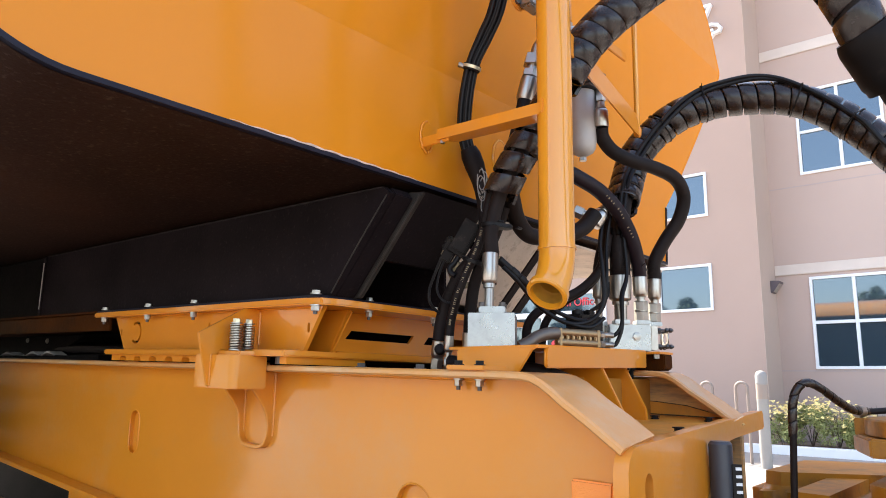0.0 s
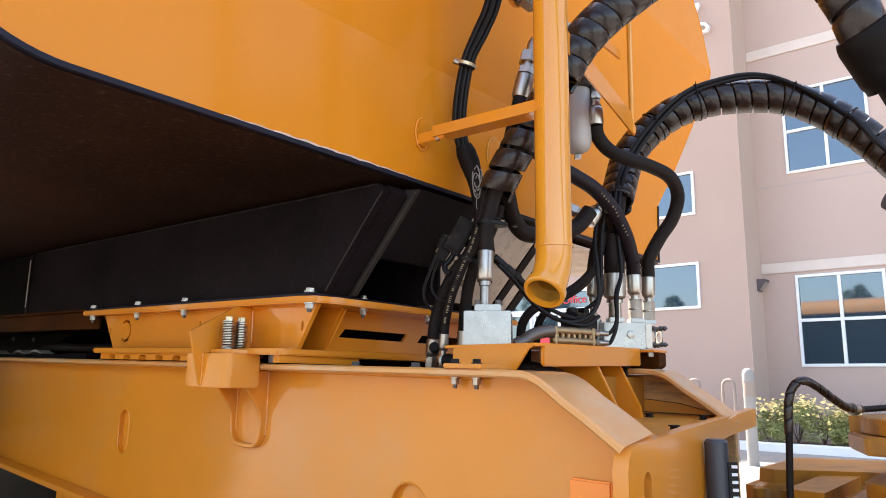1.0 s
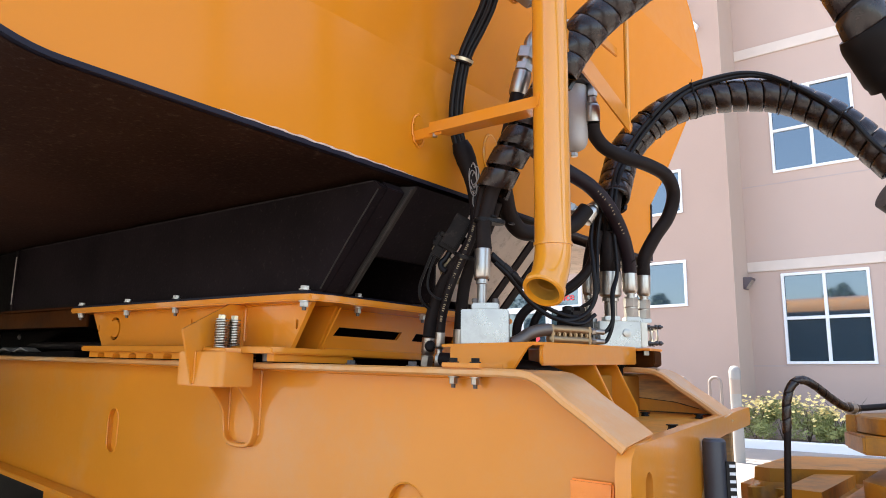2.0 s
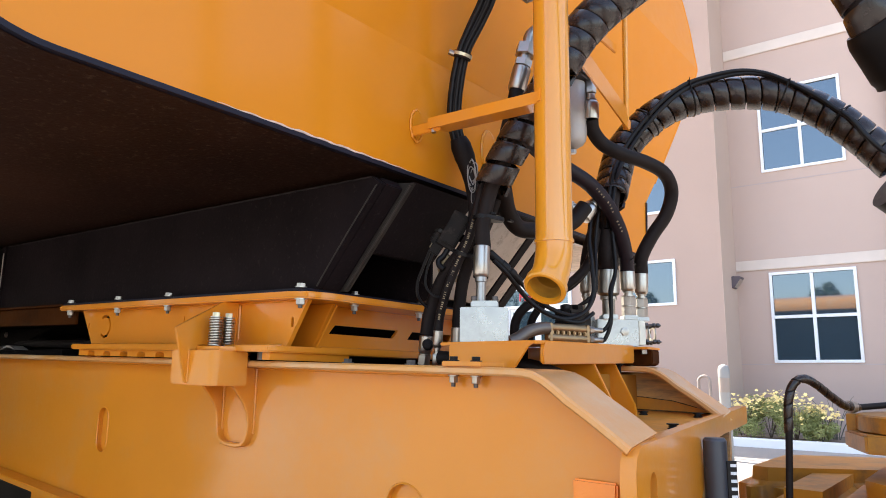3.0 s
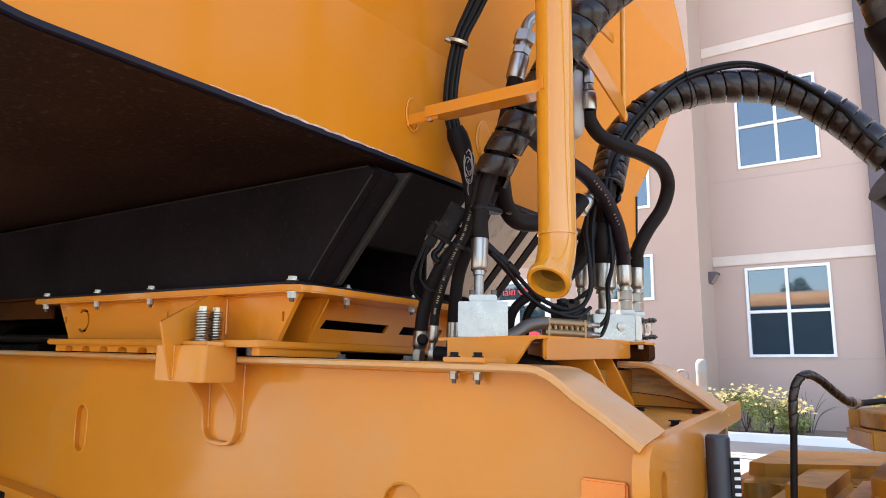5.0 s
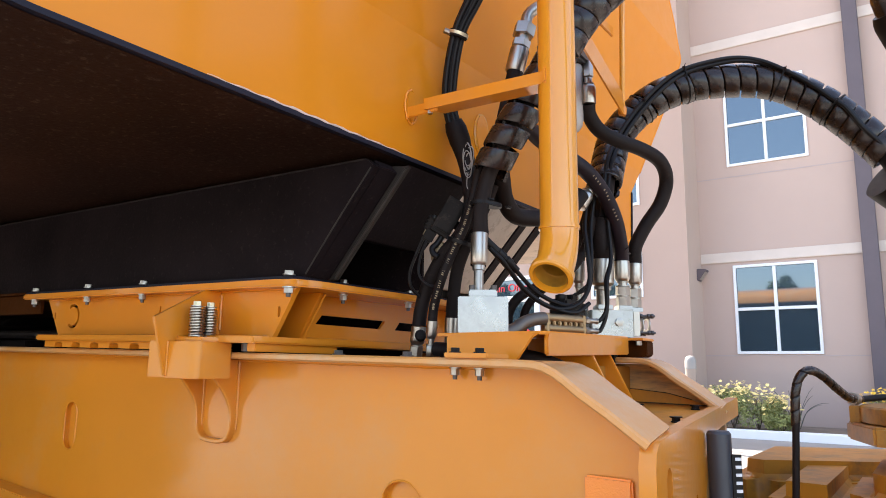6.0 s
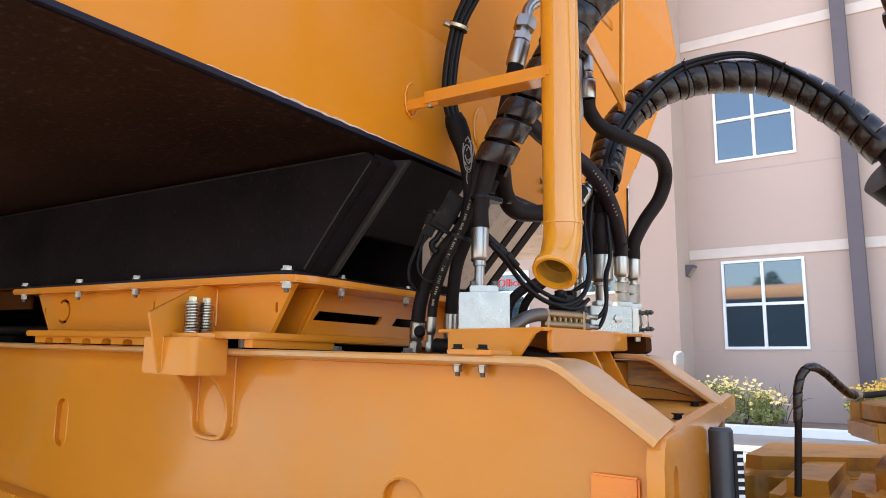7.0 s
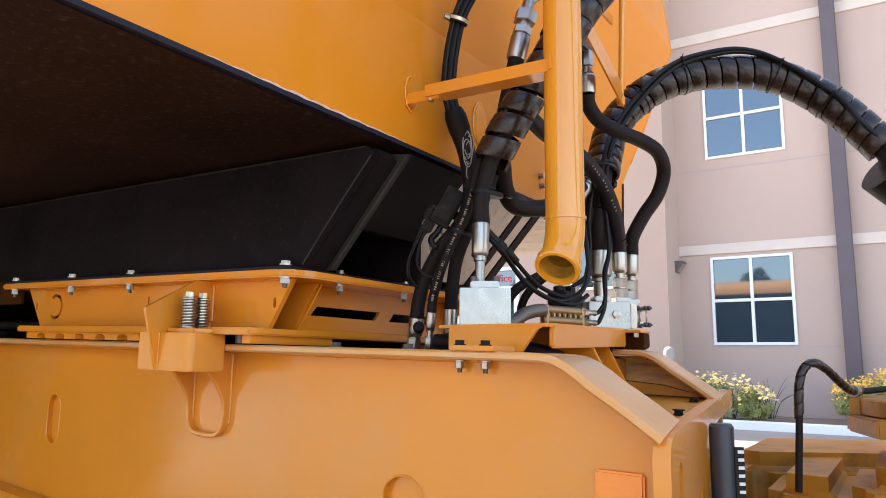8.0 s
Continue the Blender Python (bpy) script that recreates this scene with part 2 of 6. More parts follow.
def smooth_path(points, steps=6):
    """Catmull-Rom through the points."""
    p = [Vector(q) for q in points]
    p = [2 * p[0] - p[1]] + p + [2 * p[-1] - p[-2]]
    out = []
    for i in range(1, len(p) - 2):
        for k in range(steps):
            t = k / steps
            a, b, c, d = p[i - 1:i + 3]
            out.append(0.5 * (2 * b + (c - a) * t + (2 * a - 5 * b + 4 * c - d) * t * t + (3 * b - a - 3 * c + d) * t ** 3))
    return out + [p[-2]]


def frames(path):
    """Place, tangent and two cross directions along a path, with no twist."""
    out, n = [], None
    for i, p in enumerate(path):
        t = (path[min(i + 1, len(path) - 1)] - path[max(i - 1, 0)]).normalized()
        n = t.orthogonal().normalized() if n is None else (n - n.dot(t) * t).normalized()
        out.append((p, t, n, t.cross(n)))
    return out


def tube(points, r, sides=14, steps=6, bm=None, cap=True):
    """A round hose or cable; r: one radius, or one for each sample along it."""
    bm = bm or bmesh.new()
    path = smooth_path(points, steps) if steps > 1 else [Vector(p) for p in points]
    rings = []
    for i, (p, t, n, b) in enumerate(frames(path)):
        rr = r[min(i, len(r) - 1)] if isinstance(r, (list, tuple)) else r
        rings.append([bm.verts.new(p + rr * (math.cos(2 * math.pi * k / sides) * n + math.sin(2 * math.pi * k / sides) * b)) for k in range(sides)])
    for i in range(len(rings) - 1):
        for k in range(sides):
            bm.faces.new((rings[i][k], rings[i][(k + 1) % sides], rings[i + 1][(k + 1) % sides], rings[i + 1][k]))
    if cap:
        bm.faces.new(rings[0][::-1]), bm.faces.new(rings[-1])
    return bm


def turned(origin, axis, profile, sides=20, bm=None):
    """A body of revolution: profile of (along, radius), from origin along axis."""
    bm = bm or bmesh.new()
    o, t = Vector(origin), Vector(axis).normalized()
    n = t.orthogonal().normalized()
    b = t.cross(n)
    rings = []
    for h, r in profile:
        rings.append([bm.verts.new(o + h * t + max(r, 1e-4) * (math.cos(2 * math.pi * (k + 0.5) / sides) * n + math.sin(2 * math.pi * (k + 0.5) / sides) * b)) for k in range(sides)])
    for i in range(len(rings) - 1):
        for k in range(sides):
            bm.faces.new((rings[i][k], rings[i][(k + 1) % sides], rings[i + 1][(k + 1) % sides], rings[i + 1][k]))
    bm.faces.new(rings[0][::-1]), bm.faces.new(rings[-1])
    return bm


def hexbar(origin, axis, across, h, bm=None):
    r = across / 1.732
    return turned(origin, axis, [(0, r * 0.92), (h * 0.05, r), (h * 0.95, r), (h, r * 0.92)], 6, bm)


def guard(points, radius, pitch, width, thick, steps=14, loose=1.0):
    """A spiral wrap: one strip wound round the path, with a gap between its turns."""
    path = smooth_path(points, steps)
    fr = frames(path)
    length = [0.0]
    for i in range(1, len(path)):
        length.append(length[-1] + (path[i] - path[i - 1]).length)

    def at(s):
        s = min(max(s, 0), length[-1] - 1e-5)
        i = max(k for k in range(len(length)) if length[k] <= s)
        i = min(i, len(path) - 2)
        f = (s - length[i]) / (length[i + 1] - length[i])
        return [fr[i][k].lerp(fr[i + 1][k], f) for k in range(4)]
    turns = length[-1] / pitch
    count = int(turns * 22)
    rnd = random.Random(5)
    wob = [loose * rnd.uniform(-1, 1) for _ in range(int(turns) + 3)]
    section = ((-0.5, 0), (-0.5, 0.8), (-0.44, 1.0), (0.0, 1.05), (0.44, 1.0), (0.5, 0.8), (0.5, 0))
    coils = []
    for j0 in range(0, count, 22):
        bm, rows = bmesh.new(), []
        for j in range(j0, min(j0 + 22, count) + 1):
            u = j / 22
            ang = 2 * math.pi * u
            k = int(u)
            w = wob[k] * (1 - (u - k)) + wob[k + 1] * (u - k)
            row = []
            for a, h in section:
                p, t, n, b = at(u * pitch + a * width + 0.06 * pitch * w)
                row.append(bm.verts.new(p + (radius * (1 + 0.03 * w) + thick * h) * (math.cos(ang) * n + math.sin(ang) * b)))
            rows.append(row)
        for r0, r1 in zip(rows, rows[1:]):
            for k in range(len(section)):
                k2 = (k + 1) % len(section)
                bm.faces.new((r0[k], r1[k], r1[k2], r0[k2]))
        bm.faces.new(rows[0]), bm.faces.new(rows[-1][::-1])
        coils.append(bm)
    return coils


def weld(parent, points, r=0.0038, mat=None, lean=True, seed=1):
    """A rippled bead of weld along straight runs between the points."""
    rw = random.Random(seed)
    path = []
    for a, b in zip(points, points[1:]):
        a, b = Vector(a), Vector(b)
        n = max(2, int((b - a).length / 0.009))
        path += [a.lerp(b, i / n) for i in range(n)]
    path.append(Vector(points[-1]))
    return part("weld_bead", tube(path, [r * rw.uniform(0.75, 1.2) for _ in path], 7, 1), mat or PAINT, parent, lean=lean)


def wrapped(parent, points, radius, pitch, width, thick, loose=1.0):
    for bm in guard(points, radius, pitch, width, thick, loose=loose):
        part("guard_coil", bm, GUARD, parent)


def bolt(parent, at, axis, across=0.026, head=0.012, below=0.03, nut=True, head_mat=None, nut_mat=None, lean=True):
    """A hex bolt through a flange: head with washer above, nut, washer and stub of thread below."""
    a, d = Vector(at), Vector(axis).normalized()
    b = part("bolt", turned(a, d, [(0, across * 0.75), (0.003, across * 0.75)], 16), head_mat or STEEL, parent, lean=lean)
    part("head", hexbar(a + d * 0.003, d, across, head), head_mat or STEEL, b, lean=lean)
    if nut:
        low = a - d * below
        bm = turned(low, -d, [(0, across * 0.72), (0.003, across * 0.72)], 16)
        hexbar(low - d * 0.003, -d, across, 0.014, bm)
        part("nut", bm, nut_mat or STEEL, b, lean=lean)
        part("thread", turned(low - d * 0.017, -d, [(0, across * 0.3), (0.009, across * 0.28)], 12), DARKSTEEL, b, lean=lean)
    return b


# ---- ground and building ----
def grid_plane(name, lo, hi, z, n, mat, label, amp=0.0):
    bm = bmesh.new()
    nx, ny = n
    v = [[bm.verts.new((lo[0] + (hi[0] - lo[0]) * i / nx, lo[1] + (hi[1] - lo[1]) * j / ny, z + amp * noise.noise(Vector((i * 0.7, j * 0.7, 0))))) for j in range(ny + 1)] for i in range(nx + 1)]
    for i in range(nx):
        for j in range(ny):
            bm.faces.new((v[i][j], v[i + 1][j], v[i + 1][j + 1], v[i][j + 1]))
    return tagged(part(name, bm, mat), label, name.split("_")[0], kind="structure")


grid_plane("ground", (-400, -400), (400, 400), GROUND - 0.02, (40, 40), ASPHALT, "grey asphalt lot reaching to the horizon")

FACE = 15.4


def window(name, x0, x1, z0, z1, y, cols, rows, label):
    """A window in a wall that faces -y: frame, mullions, panes set back."""
    w = tagged(new(name), label, "window", kind="structure")
    f = 0.055
    bm = prism([(x0 - f, z0 - f), (x1 + f, z0 - f), (x1 + f, z1 + f), (x0 - f, z1 + f)], "y", y - 0.03, y + 0.05, 0.006,
               hole=[[(x0, z0), (x1, z0), (x1, z1), (x0, z1)]])
    part("window_frame", bm, WHITE, w, smooth=False)
    for i in range(1, cols):
        x = x0 + (x1 - x0) * i / cols
        part("mullion", cuboid((x - 0.03, y - 0.025, z0), (x + 0.03, y + 0.04, z1), 0.005), WHITE, w)
    for j in range(1, rows):
        z = z0 + (z1 - z0) * j / rows
        for i in range(cols):
            a, b = x0 + (x1 - x0) * i / cols, x0 + (x1 - x0) * (i + 1) / cols
            part("transom", cuboid((a + (0.031 if i else 0), y - 0.022, z - 0.03), (b - (0.031 if i < cols - 1 else 0), y + 0.036, z + 0.03), 0.005), WHITE, w)
    for i in range(cols):
        for j in range(rows):
            a, b = x0 + (x1 - x0) * i / cols, x0 + (x1 - x0) * (i + 1) / cols
            c, d = z0 + (z1 - z0) * j / rows, z0 + (z1 - z0) * (j + 1) / rows
            part("pane", cuboid((a, y + 0.012, c), (b, y + 0.02, d), 0), GLASS, w, smooth=False)
    return w


LEFT_FACE = 14.46
CORNER = -4.33
main_windows = [(-3.66, -2.25, 1.785, 3.44), (-3.66, -2.25, 5.60, 7.245), (1.9, 3.31, 1.785, 3.44), (1.9, 3.31, 5.60, 7.245)]
left_windows = [(-6.30, -5.297, 2.91, 3.735), (-6.30, -5.307, 4.816, 5.627)]
door_hole = (-10.10, -7.63, GROUND, 3.4)


def wall_with_holes(name, x0, x1, z0, z1, y0, y1, holes, mat, label):
    cut = [[(a, c), (b, c), (b, d), (a, d)] for a, b, c, d in holes]
    return tagged(part(name, prism([(x0, z0), (x1, z0), (x1, z1), (x0, z1)], "y", y0, y1, 0, hole=cut), mat, smooth=False), label, "wall", kind="structure")


wall_with_holes("wall_main", CORNER, 24, GROUND - 0.3, 11.5, FACE, FACE + 0.3, main_windows, STUCCO, "pink beige stucco facade with two storeys")
wall_with_holes("wall_entrance", -16, CORNER - 0.012, GROUND - 0.3, 11.5, LEFT_FACE, LEFT_FACE + 0.3, left_windows + [door_hole], STUCCO_TAN, "tan stucco wall of the projecting entrance block")
tagged(part("wall_return", cuboid((CORNER - 0.01, LEFT_FACE - 0.003, GROUND - 0.3), (CORNER, FACE + 0.3, 11.5), 0), STUCCO_RETURN, smooth=False), "khaki stucco return beside the entrance block", "wall", kind="structure")
for n, (a, b, c, d) in enumerate(main_windows):
    window("window_%d" % (n + 1), a, b, c, d, FACE, 2, 2, "white framed window with four tinted panes")
for n, (a, b, c, d) in enumerate(left_windows):
    window("window_%d" % (n + 5), a, b, c, d, LEFT_FACE, 1, 1, "white framed window with one tinted pane")
for z0, z1 in ((3.56, 3.765), (8.12, 8.34)):
    tagged(part("trim_band", cuboid((CORNER + 0.003, FACE - 0.03, z0), (24, FACE, z1), 0.008), STUCCO_PALE), "cream stucco band along the facade", "trim", kind="structure")
for z in (1.70, 5.33, 9.6):
    tagged(part("trim_joint", cuboid((CORNER + 0.003, FACE - 0.004, z - 0.012), (24, FACE, z + 0.012), 0), REVEAL), "horizontal joint line in the stucco", "trim", kind="structure")
tagged(part("roof_slab", cuboid((-16, LEFT_FACE + 0.3, 11.2), (24, 40, 11.5), 0), STUCCO), "flat roof behind the parapet", "roof", kind="structure")
tagged(part("wall_back", cuboid((-16, 39.7, GROUND - 0.3), (24, 40, 11.2), 0), STUCCO), "plain back wall of the building", "wall", kind="structure")
col = thing("facade_column", "dark mauve painted steel column against the facade", "column")
part("shaft", cuboid((-1.43, FACE - 0.22, GROUND), (-1.172, FACE - 0.06, 11.4), 0.01), COLUMN, col)
part("base_plate", cuboid((-1.48, FACE - 0.27, GROUND), (-1.12, FACE - 0.01, GROUND + 0.03), 0.005), COLUMN, col)

# ---- tank body ----
tank = thing("water_tank", "orange painted steel water tank body with a black underside", "tank")
FRONT, KEEL = -1.5, 1.919
# outline of the front wall, below the fold and above it
low = [(0.925, KEEL), (3.50, KEEL), (3.52, 2.18), (3.65, 2.31)]
left_curve = [(0.925 - 0.33 * math.sin(a), KEEL + 0.34 * (1 - math.cos(a))) for a in [math.pi / 2 * i / 20 for i in range(21)]]
bm = bmesh.new()
outline_low = left_curve[::-1] + low[1:]
v0 = [bm.verts.new((FRONT, y, z)) for y, z in outline_low]
upper = [(3.65, 2.31), (3.87, 2.66), (3.965, 2.84), (4.006, 2.91), (4.034, 2.96), (4.042, 3.0), (4.032, 3.045), (4.016, 3.104), (3.995, 3.19), (3.965, 3.26), (3.915, 3.345), (3.80, 3.46), (3.55, 3.60), (3.2, 3.68), (1.14, 3.68), (0.79, 3.60), (0.54, 3.46), (0.41, 3.32), (0.345, 3.19), (0.303, 3.0), (0.35, 2.88), (0.62, 2.31)]


def wall_x(z):
    """The front wall: upright, leaning out above the first fold and slightly back above the second."""
    return FRONT + 0.15 * min(max(z - 2.31, 0), 0.69) - 0.06 * max(z - 3.0, 0)


mid = [p for p in upper if p[1] <= 3.0]
top_part = [p for p in upper if p[1] >= 3.0]
v1 = {p: bm.verts.new((wall_x(p[1]), *p)) for p in upper[1:-1]}
v1[upper[0]], v1[upper[-1]] = v0[-1], v0[0]
bm.faces.new(v0)
bm.faces.new([v1[p] for p in mid])
bm.faces.new([v1[p] for p in top_part])
part("front_wall", bm, TANK_PAINT, tank, smooth=False)
part("rim_roll", tube([(wall_x(z) - 0.010, y, z) for y, z in upper[:13]], 0.013, 10, 3), TANK_PAINT, tank)
rs = random.Random(21)
part("weld_seam", tube([(FRONT + 0.0035, 1.24 + 0.012 * k, KEEL + 0.0075 + 0.0012 * math.sin(1.1 * k)) for k in range(52)], [0.0006 + 0.0026 * min(1, k / 14, (51 - k) / 18) * rs.uniform(0.55, 1.25) for k in range(52)], 8, 1), PRIMER, tank, "pale primed weld seam")
part("wall_boss", prism(oval(2.225, 2.085, 0.035, 0.062, 22), "x", FRONT - 0.001, FRONT + 0.006, 0.002), PAINT, tank)
part("boss_weld", tube([(FRONT + 0.002, 2.225 + 0.037 * math.cos(2 * math.pi * k / 24), 2.085 + 0.064 * math.sin(2 * math.pi * k / 24)) for k in range(25)], 0.004, 6, 1), PIPE_PAINT, tank)
# shell of the body behind the front wall
section = outline_low + upper[1:-1]
bm = bmesh.new()
rings = [[bm.verts.new((wall_x(z) - 0.006 if x > -2 else x, y, z)) for y, z in section] for x in (FRONT - 0.006, -2.4)]
for i in range(len(section)):
    j = (i + 1) % len(section)
    if max(section[i][1], section[j][1]) > 2.3:
        bm.faces.new((rings[0][i], rings[0][j], rings[1][j], rings[1][i]))
part("shoulder", bm, TANK_PAINT, tank, smooth=False)


def barrel(profile, name, mat, label):
    bm = bmesh.new()
    rings = [[bm.verts.new((x, y, z)) for y, z in profile] for x in (-2.2, -5.0, -8.5)]
    for a, b in zip(rings, rings[1:]):
        for k in range(len(profile) - 1):
            bm.faces.new((a[k], a[k + 1], b[k + 1], b[k]))
    part(name, bm, mat, tank, label)


# out-of-view barrel, shaped and coloured for what the windows reflect
half = [(1.38, 2.03), (1.40, 2.1), (1.80, 2.75), (1.87, 3.1), (1.87, 3.75)]
crown_half = [(1.87, 3.75), (1.85, 3.90), (1.76, 4.06), (1.58, 4.18), (1.2, 4.27), (0, 4.30)]
for sgn in (-1, 1):
    barrel([(2.17 + sgn * y, z) for y, z in half], "lower_side", BLACK, "black lower side, added for the window reflections")
    barrel([(2.17 + sgn * y, z) for y, z in crown_half], "upper_side", PALED_PAINT, "orange upper side, paled for the window reflections")
ends = [(2.17 - y, z) for y, z in half + crown_half[1:]] + [(2.17 + y, z) for y, z in (half + crown_half[1:])[::-1][1:]]
for x, nm in ((-2.2, "front_bulkhead"), (-8.5, "rear_bulkhead")):
    part(nm, prism(ends, "x", x - 0.01, x, 0), TANK_PAINT, tank, smooth=False)
bm = bmesh.new()
rings = [[bm.verts.new((x, y, z - 0.0075)) for y, z in [(3.54, KEEL), (2.0, KEEL)] + left_curve] for x in (FRONT - 0.008, -4.0, -8.5)]
for a, b in zip(rings, rings[1:]):
    for i in range(len(left_curve) + 1):
        bm.faces.new((a[i], a[i + 1], b[i + 1], b[i]))
part("bilge", bm, BELLY, tank, "black painted rounded lower corner", lean=True)
part("underside", cuboid((-8.5, 0.925, KEEL - 0.0065), (FRONT - 0.02, 3.54, KEEL - 0.001), 0), BELLY, tank, "black painted flat underside", lean=True)
# black band along the lower edge of the front wall
band = left_curve[::-1] + [(3.50, KEEL), (3.52, 2.18)]
bm = bmesh.new()
rows = []
for i, (y, z) in enumerate(band):
    a, b = Vector(band[max(i - 1, 0)]), Vector(band[min(i + 1, len(band) - 1)])
    d = (b - a).normalized()
    nrm = Vector((d.y, -d.x)) * 0.0055
    if i == len(band) - 2:
        nrm = Vector((0.0055, -0.0055))
    rows.append([bm.verts.new(q) for q in ((FRONT + 0.005, y - nrm.x, z - nrm.y), (FRONT + 0.005, y + nrm.x, z + nrm.y), (FRONT - 0.014, y + nrm.x, z + nrm.y), (FRONT - 0.014, y - nrm.x, z - nrm.y))])
for a, b in zip(rows, rows[1:]):
    for k in range(4):
        bm.faces.new((a[k], a[(k + 1) % 4], b[(k + 1) % 4], b[k]))
bm.faces.new(rows[0]), bm.faces.new(rows[-1][::-1])
part("edge_band", bm, TRIM, tank, "black edge band with a pale weld line")
# black box beam under the body
part("side_plate", prism([(-1.53, 1.893), (-1.50, 1.87), (-1.725, 1.606), (-3.80, 1.606), (-3.80, 1.893)], "y", 1.735, 1.755, 0.002), BLACK, tank, lean=True)
# rear plate painted darker in place of the deeper shade there
part("rear_side_plate", prism([(-3.83, 1.893), (-3.83, 1.606), (-8.0, 1.606), (-8.0, 1.893)], "y", 1.748, 1.765, 0.002), SHADED_BLACK, tank, lean=True)
part("seam_strip", cuboid((-3.83, 1.730, 1.606), (-3.80, 1.75, 1.893), 0.003), BLACK, tank, lean=True)
part("seam_weld", tube([(-3.815, 1.729, 1.64 + 0.02 * i) for i in range(12)], [0.0035, 0.002, 0.0035, 0.003], 8, 1), GALV, tank, "pale seam weld", lean=True)
slope = [(-1.725, 1.606), (-1.50, 1.87), (-1.52, 1.893), (-1.755, 1.606)]
part("slanted_plate", prism(slope, "y", 1.756, 1.824, 0.002), BLACK, tank, lean=True)
part("gusset", prism([(-1.703, 1.606), (-1.465, 1.885), (-1.52, 1.893), (-1.768, 1.606)], "y", 1.826, 1.839, 0.002), LIT_EDGE_BLACK, tank, lean=True)
part("upper_cross_plate", prism([(-1.635, 1.715), (-1.475, 1.893), (-1.51, 1.893), (-1.665, 1.715)], "y", 1.841, 2.12, 0.002), BLACK, tank, lean=True)
slant = [(-1.725, 1.632), (-1.50, 1.888), (-1.515, 1.888), (-1.74, 1.632)]
for nm, y0, y1, paint in (("mud_plate", 2.135, 2.510, LIT_DUST), ("dark_rib", 2.512, 2.554, BLACK), ("mud_strip", 2.556, 2.610, LIT_DUST), ("dark_rib", 2.612, 2.660, BLACK)):
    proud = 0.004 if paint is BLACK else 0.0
    part(nm, prism([(x + proud, z) for x, z in slant[:2]] + slant[2:], "y", y0, y1, 0.002), paint, tank, "pale slanting plate, dust and bounced light in its colour" if paint is LIT_DUST else "", lean=True)
part("far_side_plate", prism([(-1.56, 1.893), (-1.76, 1.606), (-8.0, 1.606), (-8.0, 1.893)], "y", 2.635, 2.65, 0.002), LIT_DUST, tank, lean=True)
# added baffle, stops light from the far side reaching the dark opening
part("opening_side", cuboid((-2.58, 2.122, 1.606), (-1.64, 2.132, 1.893), 0), BLACK, tank, lean=True)
part("inner_plate", cuboid((-2.6, 1.76, 1.606), (-2.58, 2.6, 1.893), 0), BLACK, tank, lean=True)
part("bottom_plate", cuboid((-3.12, 1.70, 1.597), (-1.73, 2.66, 1.6055), 0.002), TRIM, tank, lean=True)
# plate and web under the tank get the orange with painted-in shade
part("rear_bottom_plate", cuboid((-8.0, 1.70, 1.597), (-3.122, 2.66, 1.6055), 0.002), SHADED_ORANGE, tank, "orange bottom plate, shade put into its colour", lean=True)
part("rear_web", cuboid((-8.0, 1.722, 1.528), (-3.045, 1.732, 1.5965), 0.002), SHADED_ORANGE, tank, "orange web under the bottom plate, darkened for shade", lean=True)
# welds; the two slanting tubes paint the light on the plate edges
weld(tank, [(-1.53, 1.733, 1.889), (-3.78, 1.733, 1.889)], 0.0026, GRIME_BLACK, seed=31)
part("weld_bead", tube([(-1.512, 1.734, 1.866), (-1.62, 1.734, 1.739), (-1.722, 1.734, 1.612)], 0.002, 8, 3), LIT_EDGE_BLACK, tank, lean=True)
part("weld_bead", tube([(-1.475, 1.824, 1.878), (-1.594, 1.824, 1.739), (-1.705, 1.824, 1.610)], 0.0045, 8, 3), LIT_EDGE_BLACK, tank, lean=True)

# ---- mount between body and frame ----
mount = thing("tank_mount", "orange painted bolted steel mount under the tank", "mount")
flange = [(-3.10, 1.682), (-1.78, 1.682), (-1.72, 1.70), (-1.70, 1.76), (-1.70, 2.66), (-1.95, 2.66), (-1.95, 1.80), (-3.10, 1.80)]
part("top_flange", prism(flange, "z", 1.577, 1.596, 0.004), PAINT, mount, lean=True)


def arc_slot(cx, cz, r, w):
    out = [(cx + (r + w) * math.cos(a), cz + (r + w) * math.sin(a)) for a in [radians(130 - 260 * i / 16) for i in range(17)]]
    inn = [(cx + r * math.cos(a), cz + r * math.sin(a)) for a in [radians(-130 + 260 * i / 16) for i in range(17)]]
    return out + inn


side = [(-3.02, 1.577), (-2.93, 1.451), (-1.835, 1.451), (-1.755, 1.577)]
part("side_plate", prism(side, "y", 1.735, 1.75, 0.002, hole=[arc_slot(-2.845, 1.518, 0.032, 0.010), stadium(-2.965, 1.52, 0.009, 0.026), stadium(-2.34, 1.525, 0.006, 0.036), stadium(-1.815, 1.517, 0.010, 0.028)]), PAINT, mount, lean=True)
part("inner_rib", prism([(-2.0, 1.577), (-2.0, 1.451), (-1.862, 1.451), (-1.785, 1.577)], "y", 1.855, 1.868, 0.002), PAINT, mount, lean=True)
web = prism([(1.87, 1.451), (2.60, 1.451), (2.60, 1.577), (1.87, 1.577)], "x", -1.872, -1.86, 0.001,
            hole=[[(1.915, 1.495), (2.20, 1.495), (2.225, 1.522), (1.94, 1.522)], [(2.275, 1.495), (2.50, 1.495), (2.52, 1.522), (2.30, 1.522)]])
part("front_web", web, PAINT, mount, lean=True)
part("cheek", prism([(-2.0, 1.577), (-2.0, 1.451), (-1.855, 1.451), (-1.775, 1.577)], "y", 2.60, 2.612, 0.002), PAINT, mount, lean=True)
